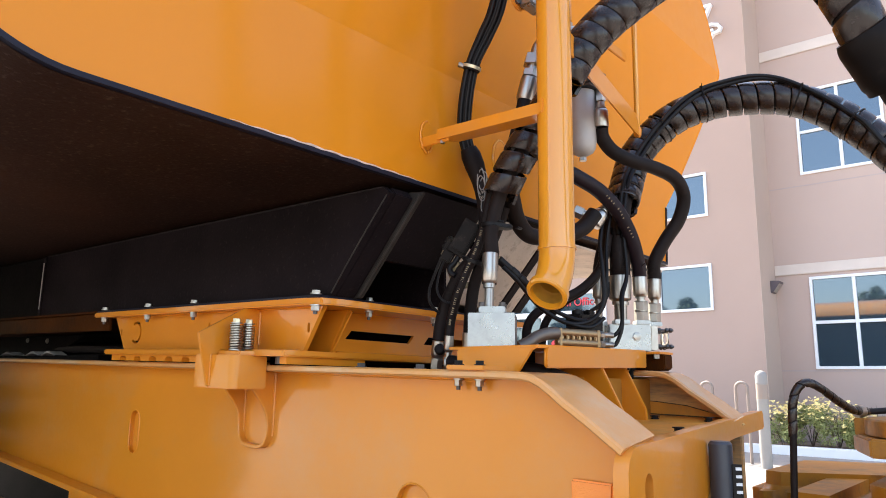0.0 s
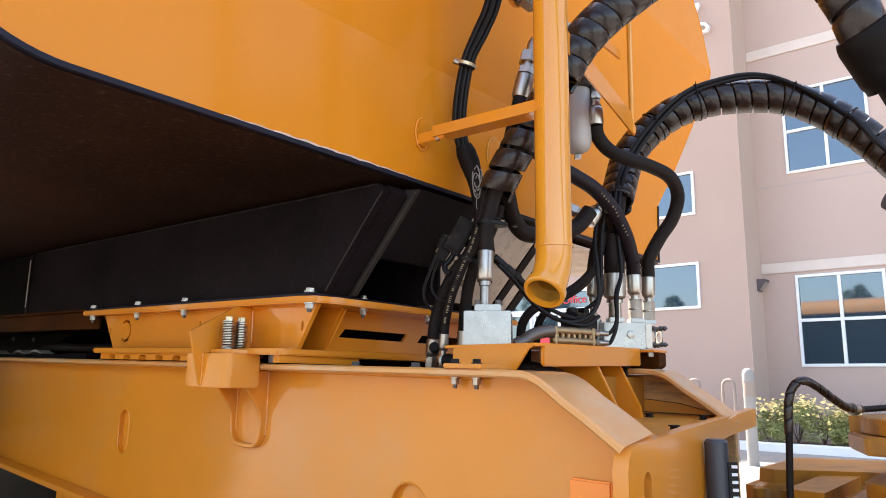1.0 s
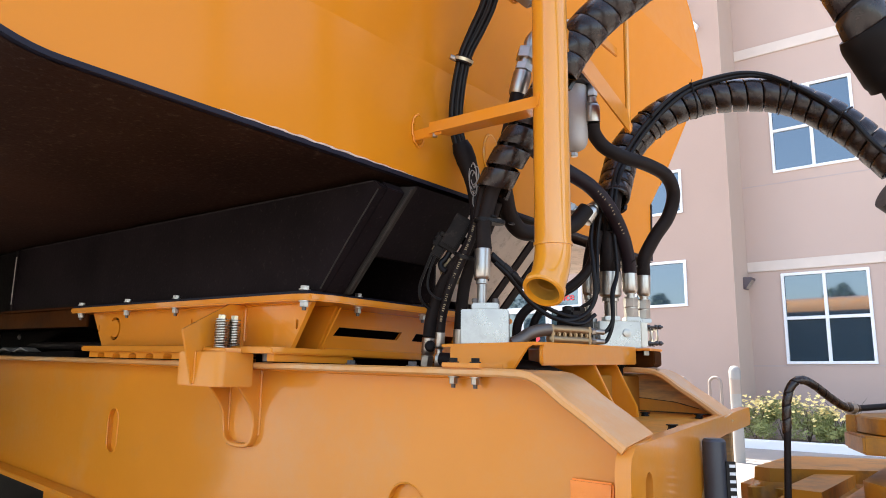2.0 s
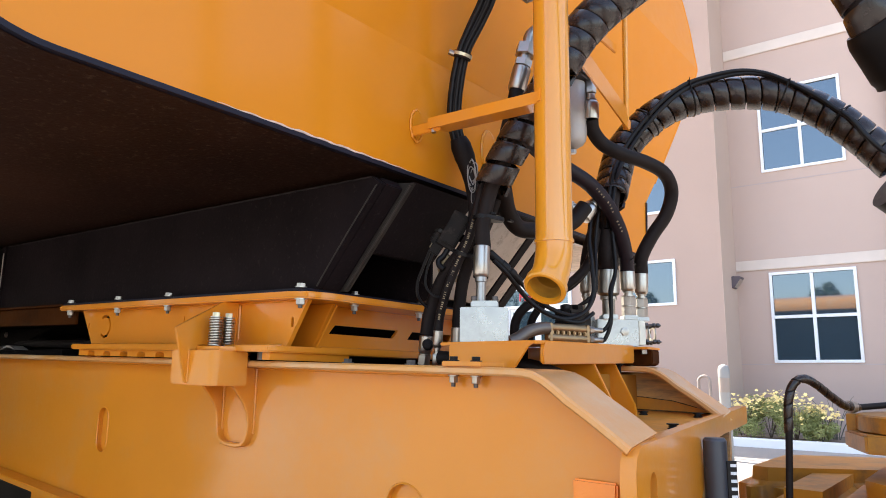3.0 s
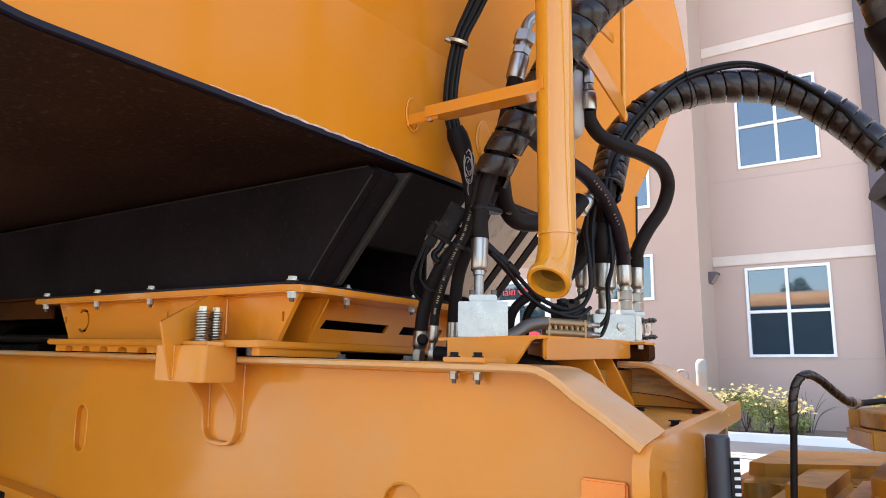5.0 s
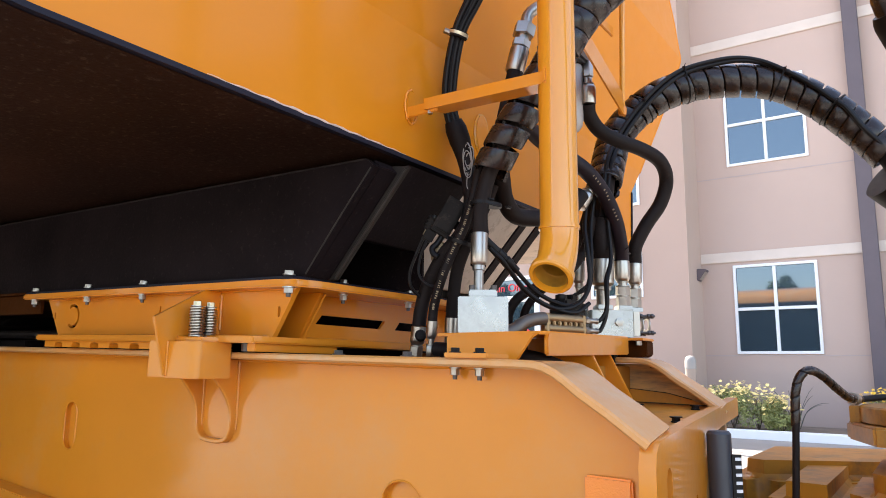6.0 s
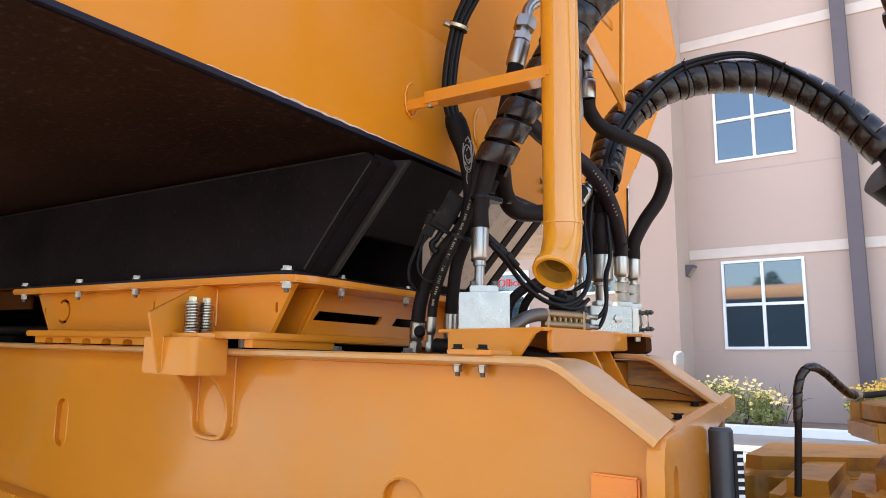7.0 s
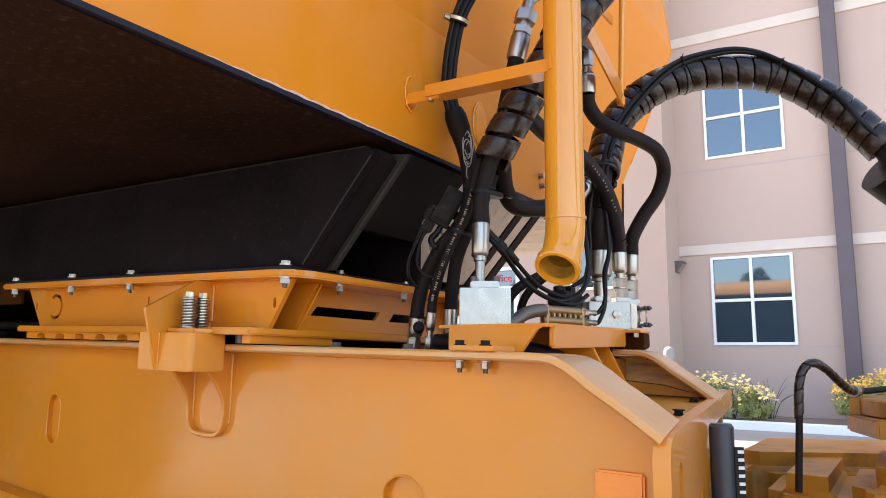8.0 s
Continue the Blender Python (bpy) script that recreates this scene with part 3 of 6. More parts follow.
# added black sheet, blocks light behind the slots of the front web
part("web_backing", cuboid((-2.05, 1.78, 1.40), (-2.03, 2.78, 1.577), 0), BLACK, mount, lean=True)
base = [(-2.90, 1.645), (-1.95, 1.645), (-1.93, 1.640), (-1.845, 1.643), (-1.818, 1.655), (-1.810, 1.69), (-1.82, 2.66), (-2.9, 2.66)]
part("base_flange", prism(base, "z", 1.433, 1.451, 0.004), PAINT, mount, lean=True)
bar = [(-2.875, 1.412)]
for i in range(5):
    c = -2.786 + 0.109 * i
    bar += [(c - 0.024, 1.412)] + [(c - 0.024 * math.cos(q), 1.4195 + 0.009 * math.sin(q)) for q in [math.pi * k / 8 for k in range(9)]] + [(c + 0.024, 1.412)]
bar += [(-2.27, 1.412), (-2.27, 1.4328), (-2.875, 1.4328)]
part("spacer_bar", prism(bar, "y", 1.665, 1.70, 0.0008), PAINT, mount, lean=True)
part("spacer_back", cuboid((-2.86, 1.721, 1.412), (-2.1, 1.74, 1.433), 0.001), BLACK, mount, lean=True)
part("spacer_block", cuboid((-1.857, 1.67, 1.412), (-1.825, 1.97, 1.433), 0.002), PAINT, mount, lean=True)
part("spacer_pin", turned((-1.893, 1.70, 1.412), (0, 0, 1), [(0, 0.014), (0.021, 0.014)], 14), DARKSTEEL, mount, lean=True)
for x, y in ((-3.045, 1.699), (-2.69, 1.696), (-2.38, 1.698), (-1.747, 1.701), (-1.755, 1.912), (-1.745, 2.195)):
    bolt(mount, (x, y, 1.606), (0, 0, 1), 0.022 if -2 < x and y < 1.9 else 0.0185, 0.0085, 0.029)

part("side_stud", turned((-2.072, 1.7345, 1.512), (0, -1, 0), [(0, 0.008), (0.012, 0.008), (0.013, 0.0055), (0.046, 0.0055)], 12), DARKSTEEL, mount, "short threaded stud", lean=True)
weld(mount, [(-2.0495, 1.7325, 1.47), (-2.0495, 1.7325, 1.57)], 0.0045, seed=16)
weld(mount, [(-2.92, 1.733, 1.453), (-1.85, 1.733, 1.453)], seed=2)
weld(mount, [(-2.99, 1.733, 1.575), (-1.78, 1.733, 1.575)], 0.003, seed=3)
weld(mount, [(-1.858, 1.88, 1.453), (-1.858, 2.59, 1.453)], seed=4)
weld(mount, [(-1.858, 1.87, 1.47), (-1.858, 1.87, 1.573)], seed=5)
weld(mount, [(-1.842, 1.853, 1.454), (-1.765, 1.853, 1.572)], 0.003, seed=6)

# ---- spring hold-down bracket ----
holder = thing("spring_bracket", "orange spring hold-down bracket welded to the frame", "bracket")
box_out = [(-2.136, 1.575), (-1.962, 1.575), (-1.949, 1.578), (-1.941, 1.586), (-1.938, 1.598), (-1.936, 1.688), (-2.136, 1.688)]
part("pocket", prism(box_out, "z", 1.3395, 1.434, 0.003), PAINT, holder, lean=True)
part("top_plate", prism([(-2.051, 1.594), (-1.966, 1.592), (-1.950, 1.60), (-1.944, 1.622), (-1.932, 1.640), (-1.932, 1.688), (-2.051, 1.688)], "z", 1.4342, 1.4455, 0.003), PAINT, holder, lean=True)
corners = [(1.531, 1.494), (1.680, 1.5765), (1.734, 1.5765), (1.734, 1.4465), (1.689, 1.4465), (1.689, 1.4342), (1.5745, 1.4342), (1.5745, 1.3425), (1.570, 1.345)]
part("gusset", prism(corners, "x", -2.064, -2.052, 0.0015), PAINT, holder, lean=True)
weld(holder, [(-2.0515, 1.5745, 1.346), (-2.0515, 1.5745, 1.434)], 0.003, seed=12)
weld(holder, [(-2.0505, 1.60, 1.4475), (-2.0505, 1.685, 1.4475)], 0.003, seed=13)
for cx, y in ((-2.0045, 1.622), (-2.004, 1.664)):
    spring = part("spring", tube([(cx + 0.0152 * math.cos(a), y + 0.0152 * math.sin(a), 1.449 + 0.0074 * max(0.0, a / (2 * math.pi) - 1.0)) for a in [2 * math.pi * i / 14 for i in range(14 * 11 + 1)]], 0.0033, 8, 1), STEEL, holder, "coiled grey steel spring", lean=True)
    part("stud", turned((cx, y, 1.4455), (0, 0, 1), [(0, 0.008), (0.080, 0.008)], 12), DARKSTEEL, spring, lean=True)
    part("washer", turned((cx, y, 1.5255), (0, 0, 1), [(0, 0.0165), (0.0025, 0.0165)], 18), STEEL, spring, lean=True)
    part("bolt_head", hexbar((cx, y, 1.528), (0, 0, 1), 0.0185, 0.0115), YELLOW_CAP, spring, "yellow passivated bolt head", lean=True)
    for q in (0.0, math.pi):
        part("spring_foot", turned((cx + 0.0152 * math.cos(q), y + 0.0152 * math.sin(q), 1.4455), (0, 0, 1), [(0, 0.0033), (0.004, 0.0033)], 8), STEEL, spring, lean=True)
# flat bar bent into a loop below the pocket, standing further out towards its top
strap = [(-2.143, 1.339), (-2.143, 1.31), (-2.143, 1.285), (-2.143, 1.26), (-2.143, 1.23), (-2.141, 1.206), (-2.133, 1.186), (-2.115, 1.173), (-2.09, 1.169), (-2.045, 1.168), (-2.022, 1.172), (-2.006, 1.184), (-1.998, 1.203), (-1.996, 1.23), (-1.996, 1.26), (-1.996, 1.285), (-1.996, 1.31), (-1.996, 1.339), (-1.996, 1.388)]
bm = bmesh.new()
rows = []
for k, (x, z) in enumerate(strap):
    a, b = Vector(strap[max(k - 1, 0)]), Vector(strap[min(k + 1, len(strap) - 1)])
    e = (b - a).normalized()
    nx, nz = e.y * 0.006, -e.x * 0.006
    out = 0.022 + 0.058 * min(1.0, max(0, (z - 1.245) / 0.09)) ** 1.7
    if z > 1.35:
        out = 0.066
    rows.append([bm.verts.new(q) for q in ((x - nx, 1.761, z - nz), (x - nx, 1.764 - out, z - nz), (x - nx * 0.6, 1.761 - out, z - nz * 0.6), (x + nx * 0.6, 1.761 - out, z + nz * 0.6), (x + nx, 1.764 - out, z + nz), (x + nx, 1.761, z + nz))])
for a, b in zip(rows, rows[1:]):
    for k in range(6):
        bm.faces.new((a[k], a[(k + 1) % 6], b[(k + 1) % 6], b[k]))
bm.faces.new(rows[0]), bm.faces.new(rows[-1][::-1])
part("tie_loop", bm, PAINT, holder, lean=True)
weld(holder, [(x + 0.0065, 1.759, z) for x, z in strap[:6]], 0.004, seed=14)
weld(holder, [(x + 0.0068, 1.759, z) for x, z in strap[12:]], 0.004, seed=15)

# ---- frame ----
chassis = thing("truck_frame", "orange painted articulated truck frame rails", "frame")
nose = [(-1.144, 1.391), (-1.09, 1.3905), (-1.055, 1.3895), (-1.035, 1.386), (-1.012, 1.376), (-0.99, 1.3615), (-0.964, 1.342), (-0.907, 1.3065), (-0.836, 1.2575)]
ridge = [(-8.0, 1.391), (-1.20, 1.391)] + nose


def rail(y_web, y_lo, y_hi, mat, web_mat, dx=0.0, dz=0.0):
    top_line = [(x + dx, z + dz) for x, z in ridge]
    holes = [stadium(-2.842, 1.152, 0.075, 0.158), oval(-1.417, 1.085, 0.058, 0.05, 22)] if y_web < 2 else None
    outline = [(x, z - 0.001) for x, z in top_line] + [(-0.845 + dx, 1.255 + dz), (-0.850 + dx, 0.6), (-3.35, 0.6), (-3.35, 0.913), (-8.0, 1.117)]
    part("web", prism(outline, "y", y_web, y_web + 0.025, 0.0045, hole=holes), web_mat, chassis, lean=True)
    if holes:
        for h in holes:
            part("slot_weld", tube([(q[0], y_web + 0.001, q[1]) for q in list(h) + [h[0]]], 0.0032, 6, 1), mat, chassis, lean=True)
            part("slot_backing", prism([(sum(p[0] for p in h) / len(h) + 1.02 * (q[0] - sum(p[0] for p in h) / len(h)), q[1]) for q in h], "y", y_web + 0.017, y_web + 0.024, 0), web_mat, chassis, lean=True)
    bm = bmesh.new()
    rows = []
    for i, (x, z) in enumerate(top_line):
        a, b = Vector(top_line[max(i - 1, 0)]), Vector(top_line[min(i + 1, len(top_line) - 1)])
        d = (b - a).normalized()
        nx, nz = -d.y * 0.018, d.x * 0.018
        r = 0.005
        ring = [(x, y_lo + r, z), (x + nx * 0.25, y_lo, z + nz * 0.25), (x + nx * 0.75, y_lo, z + nz * 0.75), (x + nx, y_lo + r, z + nz), (x + nx, y_hi - r, z + nz), (x + nx * 0.75, y_hi, z + nz * 0.75), (x + nx * 0.25, y_hi, z + nz * 0.25), (x, y_hi - r, z)]
        if i == len(top_line) - 1:
            # cut off along the back of the skewed cross plate
            ring = [(px_ - 0.122 * (py_ - y_lo), py_, pz_ + 0.122 * (py_ - y_lo) * 0.68) for px_, py_, pz_ in ring]
        rows.append([bm.verts.new(q) for q in ring])
    for a, b in zip(rows, rows[1:]):
        for k in range(8):
            bm.faces.new((a[k], a[(k + 1) % 8], b[(k + 1) % 8], b[k]))
    bm.faces.new(rows[0]), bm.faces.new(rows[-1][::-1])
    # sheen on the flange top is painted in
    part("top_flange", bm, PALED_PAINT, chassis, "top face, pale sheen put into its colour", lean=True)
    part("bottom_flange", prism([(-8.0, 1.116), (-3.29, 0.9085), (-1.3, 0.821), (-1.3, 0.841), (-3.29, 0.9285), (-8.0, 1.136)], "y", y_lo, y_web - 0.001, 0.003), mat, chassis, lean=True)


rail(1.76, 1.69, 1.878, PAINT, PAINT)
rail(2.672, 2.570, 2.70, PAINT, FARWEB, -0.096, 0.019)
weld(chassis, [(-2.9, 1.757, 1.388), (-1.2, 1.757, 1.388)], 0.0042, seed=7)
weld(chassis, [(x - 0.002, 1.757, z - 0.004) for x, z in nose[2:]], 0.0042, seed=8)
weld(chassis, [(x - 0.098, 2.670, z + 0.013) for x, z in nose[2:-1]], 0.0055, GRIME, seed=9)
# front cross plate
skew = Matrix.Translation((-0.816, 1.69, 0)) @ Matrix.Rotation(radians(7.0), 4, "Z") @ Matrix.Translation((0.816, -1.69, 0))
plate = [(1.685, 0.6), (2.16, 0.9), (2.24, 1.12), (2.40, 1.215), (2.48, 1.238), (2.60, 1.243), (3.01, 1.249), (3.025, 1.256), (3.025, 1.297), (3.01, 1.307), (1.745, 1.275), (1.715, 1.269), (1.695, 1.254), (1.685, 1.23)]
bm = prism(plate, "x", -0.846, -0.816, 0.006, hole=[stadium(1.80, 1.165, 0.05, 0.11), stadium(2.10, 1.10, 0.03, 0.06)])
bm.transform(skew)
part("cross_plate", bm, PAINT, chassis, lean=True)
bm = prism([(-1.34, 1.786), (-0.862, 1.786), (-0.970, 2.670), (-1.34, 2.670)], "z", 1.250, 1.270, 0.002)
for v in bm.verts:
    v.co.z += 0.042 * (v.co.y - 2.2)
part("deck", bm, DECK, chassis, lean=True)
part("wear_strip", prism([(-1.34, 1.292), (-0.985, 1.292), (-1.03, 1.306), (-1.10, 1.322), (-1.20, 1.330), (-1.34, 1.334)], "y", 2.667, 2.6715, 0.001), DECK, chassis, "rubbed orange strip along the foot of the web", lean=True)
weld(chassis, [(-1.34, 2.667, 1.335), (-1.20, 2.667, 1.331), (-1.10, 2.667, 1.323), (-1.03, 2.667, 1.307)], 0.0013, GRIME, seed=12)
weld(chassis, [(-1.34, 2.666, 1.2915), (-0.985, 2.666, 1.2915)], 0.0016, GRIME, seed=13)
for x, y in ((-0.941, 2.215), (-0.987, 2.545), (-1.14, 2.52)):
    part("washer", turned((x, y, 1.2700 + 0.042 * (y - 2.2)), (0, 0, 1), [(0, 0.015), (0.003, 0.015)], 16), PLASTIC, chassis)
    bolt(chassis, (x, y, 1.2705 + 0.042 * (y - 2.2)), (0, 0, 1), 0.017, 0.008, nut=False, head_mat=PLASTIC)
bm = prism([(-1.40, 0.9), (-1.22, 0.9), (-1.22, 1.40), (-1.40, 1.40)], "y", 1.787, 2.670, 0.002)
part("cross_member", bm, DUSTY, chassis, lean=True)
part("reflector", cuboid((-0.975, 1.749, 1.12), (-0.882, 1.7595, 1.198), 0.004), REFLECTOR, chassis, "orange plastic side reflector", lean=True)
for x in (-1.263, -1.201):
    bolt(chassis, (x, 1.74, 1.4195), (0, 0, 1), 0.0175, 0.0085, 0.030, head_mat=PLASTIC)
part("bolting_pad", cuboid((-1.256, 1.686, 1.4092), (-1.150, 1.775, 1.4195), 0.002), PAINT, chassis, lean=True)

# ---- valve shelf over the frame ----
shelf = thing("valve_shelf", "orange bent sheet shelf carrying the hydraulic valves", "shelf")


def rise(bm, k=0.026):
    """The shelf climbs a little towards the far side."""
    for v in bm.verts:
        v.co.z += k * (v.co.y - 1.88)
    return bm


top_out = [(-1.40, 1.865), (-1.125, 1.865), (-1.118, 1.89), (-1.19, 2.585), (-1.47, 2.585), (-1.47, 2.1)]
part("top_sheet", rise(prism(top_out, "z", 1.458, 1.466, 0.002)), PAINT, shelf)
part("near_skirt", prism([(-1.37, 1.458), (-1.128, 1.458), (-1.140, 1.452), (-1.178, 1.402), (-1.37, 1.402)], "y", 1.862, 1.869, 0.002), PAINT, shelf)
lip = Matrix.Translation((-1.118, 1.893, 0)) @ Matrix.Rotation(radians(6.0), 4, "Z")
lip_out = [(0.018, 1.466), (0.008, 1.4625), (0.0015, 1.455), (0.0, 1.446), (0.0, 1.419), (0.003, 1.413), (0.009, 1.411), (0.70, 1.411), (0.70, 1.466)]
bm = prism(lip_out, "x", -0.010, 0.0, 0.003)
bm.transform(lip)
part("front_lip", rise(bm), PAINT, shelf)
# black sheet added to stand in for shade inside the shelf
part("inner_stiffener", cuboid((-1.44, 2.02, 1.40), (-1.24, 2.028, 1.458), 0.001), BLACK, shelf, "added black plate for the shade under the shelf")
for y, top, front in ((2.245, 1.4668, -1.166), (2.47, 1.4727, -1.205)):
    part("gusset", prism([(-1.45, top), (front - 0.02, top), (front, 1.423), (front + 0.06, 1.305), (front + 0.064, 1.262), (-1.45, 1.262)], "y", y, y + 0.013, 0.002), PAINT, shelf)
for y, top, front in ((2.245, 1.4668, -1.166), (2.47, 1.4727, -1.205)):
    weld(shelf, [(front + 0.062, y - 0.002, 1.258), (-1.22, y - 0.002, 1.258)], 0.004, lean=False, seed=10)
# bracket in a recess, its shade painted into the colour
part("far_bracket", prism([(-1.30, 1.4805), (-1.155, 1.4805), (-1.145, 1.4705), (-1.145, 1.4285), (-1.16, 1.4215), (-1.30, 1.4215)], "y", 2.62, 2.68, 0.003), SHADED_ORANGE, shelf)
part("far_ear", cuboid((-1.30, 2.587, 1.4725), (-1.145, 2.69, 1.480), 0.002), PAINT, shelf)
part("ear_bolt", hexbar((-1.165, 2.605, 1.472), (0, 0, -1), 0.016, 0.014), STEEL, shelf)
hose_tail = tube([(-1.20, 2.60, 1.462), (-1.22, 2.59, 1.45), (-1.235, 2.575, 1.42), (-1.24, 2.56, 1.36), (-1.24, 2.55, 1.27)], 0.009, 10)
tagged(part("drain_hose", hose_tail, RUBBER), "thin black drain hose below the shelf bracket", "hose")

# ---- aluminium valve block ----
block = thing("valve_block", "machined aluminium valve block on the shelf", "valve")
turn = pose(-1.3565, 1.8895, 0, 0, 0, 32)
part("body", cuboid((0, 0, 1.4665), (0.122, 0.115, 1.555), 0.002, 2, turn), BRIGHT, block)
part("cap", cuboid((0.026, 0.02, 1.5555), (0.096, 0.09, 1.574), 0.003, 2, turn), BRIGHT, block)
for x, y in ((0.034, 0.028), (0.088, 0.028), (0.034, 0.082), (0.088, 0.082)):
    c = turn @ Vector((x, y, 1.5745))
    part("cap_screw", turned(c, (0, 0, 1), [(0, 0.008), (0.010, 0.008), (0.011, 0.007)], 12), DARKSTEEL, block)


def ferrule(name, label, base, axis, r_hose, length, stem=0.06, hexes=0, mat=None):
    """A crimped hose end: stem, collar and swaged sleeve, with hex nuts at its foot."""
    mat = mat or STEEL
    t = thing(name, label, "fitting")
    a = Vector(axis).normalized()
    b = Vector(base)
    off = 0.0
    for i in range(hexes):
        part("hex_nut", hexbar(b + a * off, a, r_hose * 1.75, 0.029), mat, t)
        off += 0.029
        part("neck", turned(b + a * off, a, [(0, r_hose * 0.95), (0.003, r_hose * 0.95)], 16), mat, t)
        off += 0.003
    if stem:
        part("stem", turned(b + a * off, a, [(0, r_hose * 0.62), (stem * 0.8, r_hose * 0.62), (stem * 0.82, r_hose * 0.8), (stem, r_hose * 0.8)], 20), mat, t)
        off += stem
    prof = [(0, r_hose * 0.70), (0.004, r_hose * 0.92), (0.010, r_hose * 1.06), (length * 0.45, r_hose * 1.075), (length - 0.006, r_hose * 1.09), (length - 0.001, r_hose * 1.07), (length, r_hose * 1.0)]
    bm = turned(b + a * off, a, prof, 32)
    # pressed flats run along the sleeve
    o = b + a * off
    for v in bm.verts:
        d = v.co - o
        h = d.dot(a)
        radial = d - a * h
        ang = math.atan2(radial.dot(a.orthogonal()), radial.dot(a.cross(a.orthogonal())))
        if 0.012 < h < length - 0.004:
            v.co = o + a * h + radial * (1 - 0.035 * max(0.0, math.cos(8 * ang)) ** 4)
    part("sleeve", bm, mat, t)
    return t


def hose(name, label, points, r, mat=None, sides=14, steps=6):
    t = tagged(part(name, tube(points, r, sides, steps), mat or RUBBER), label, "hose")
    return t


hose("under_hose", "black hose passing under the valve shelf", [(-1.45, 1.93, 1.43), (-1.25, 1.935, 1.415), (-1.175, 1.99, 1.40), (-1.165, 2.13, 1.36), (-1.20, 2.2, 1.27)], 0.018)
# ---- hoses on the near block ----
bundle = [(-1.352, 1.987, 1.727), (-1.35, 1.981, 1.787), (-1.327, 1.985, 1.878), (-1.286, 1.987, 1.949), (-1.249, 2.0, 2.016), (-1.208, 2.02, 2.092), (-1.160, 2.042, 2.184), (-1.108, 2.073, 2.286), (-1.052, 2.110, 2.363), (-0.989, 2.156, 2.429), (-0.905, 2.214, 2.504), (-0.795, 2.287, 2.58)]
lead = [(-1.352, 1.975, 1.64)] + bundle
rising = thing("pressure_hose", "black spiral guarded hydraulic hose rising from the valve block", "hose")
part("hose", tube(lead[:2] + bundle, 0.0205), RUBBER, rising)
wrapped(rising, bundle[2:7], 0.040, 0.060, 0.050, 0.008, 0.7)
wrapped(rising, bundle[6:], 0.046, 0.056, 0.054, 0.009, 0.3)
ferrule("hose_end", "bright crimped steel hose end on the aluminium block", (-1.345, 1.965, 1.574), (-0.02, 0.06, 1), 0.0202, 0.085, 0.065)
hose("looping_hose", "black rubber hose looping behind the drain pipe", [(-1.331, 2.03, 1.96), (-1.331, 2.054, 1.894), (-1.353, 2.112, 1.844), (-1.358, 2.179, 1.811), (-1.328, 2.241, 1.81), (-1.289, 2.292, 1.823), (-1.26, 2.333, 1.849), (-1.237, 2.365, 1.896)], 0.025)
h3a = [(-1.588, 2.043, 1.50), (-1.580, 2.041, 1.545), (-1.556, 2.038, 1.609), (-1.504, 2.035, 1.686), (-1.456, 2.035, 1.73), (-1.42, 2.038, 1.782), (-1.402, 2.039, 1.836), (-1.377, 2.022, 1.885), (-1.345, 2.018, 1.952)]
h3b = [(-1.511, 1.998, 1.50), (-1.502, 1.995, 1.55), (-1.47, 1.985, 1.622), (-1.441, 1.992, 1.69), (-1.412, 2.0, 1.751), (-1.391, 2.002, 1.812), (-1.374, 2.001, 1.873), (-1.356, 2.001, 1.933)]
h3c = [(-1.5008, 2.0758, 1.51), (-1.492, 2.069, 1.568), (-1.476, 2.064, 1.647), (-1.447, 2.059, 1.708), (-1.419, 2.057, 1.753), (-1.388, 2.056, 1.806), (-1.35, 2.045, 1.871)]
hose("curved_hose", "thick black rubber hose curving up from the frame", h3a, 0.0195)
hose("printed_hose", "thin black hose with faded tan printing", h3b, 0.0128)
hose("short_hose", "black rubber hose beside the valve block", h3c, 0.0178)
ferrule("hose_end", "zinc plated hose end standing on the frame flange", (-1.60, 2.045, 1.413), (0.14, -0.02, 1), 0.0190, 0.052, 0.0, 1)
ferrule("hose_end", "slim zinc plated hose end with hex nuts", (-1.518, 2.0, 1.413), (0.08, -0.02, 1), 0.0125, 0.048, 0.014, 1)
ferrule("hose_end", "zinc plated hose end beside the aluminium block", (-1.505, 2.08, 1.43), (0.05, -0.05, 1), 0.0180, 0.078, 0.012, 0)
cap_t = thing("dust_cap", "black rubber cap on a side port of the hose ends", "cap")
part("cap", turned((-1.572, 2.030, 1.468), (0.55, -0.8, 0.1), [(0, 0.012), (0.004, 0.0155), (0.022, 0.0155), (0.027, 0.012), (0.029, 0.006)], 18), RUBBER, cap_t)
part("port_elbow", tube([(-1.592, 2.052, 1.455), (-1.58, 2.043, 1.464), (-1.570, 2.027, 1.4685)], 0.009, 12), STEEL, cap_t)
for x, y in ((-1.66, 1.80), (-1.44, 1.80)):
    bolt(chassis, (x, y, 1.4095), (0, 0, 1), 0.021, 0.009, nut=False, head_mat=DARKSTEEL)
hose("drain_line", "black bent line between the hose ends", [(-1.52, 2.06, 1.42), (-1.49, 2.03, 1.432), (-1.455, 2.015, 1.452), (-1.43, 2.02, 1.47)], 0.0095)

# ---- drain pipe and its stay ----
drain = thing("drain_pipe", "orange painted steel drain pipe with an open elbow end", "pipe")
px, py, pr = -1.0835, 1.889, 0.0435
axis_pts = [(px, py, 3.3), (px, py, 2.6), (px, py, 2.0), (px, py, 1.695)]
elbow = [(px, py, 1.692)] + [(px + 0.006 * (1 - math.cos(a)), py - 0.150 * (1 - math.cos(a)), 1.692 - 0.148 * math.sin(a)) for a in [radians(44) * i / 8 for i in range(1, 9)]]
part("upright", tube(axis_pts, pr, 32, 1), PIPE_PAINT, drain)
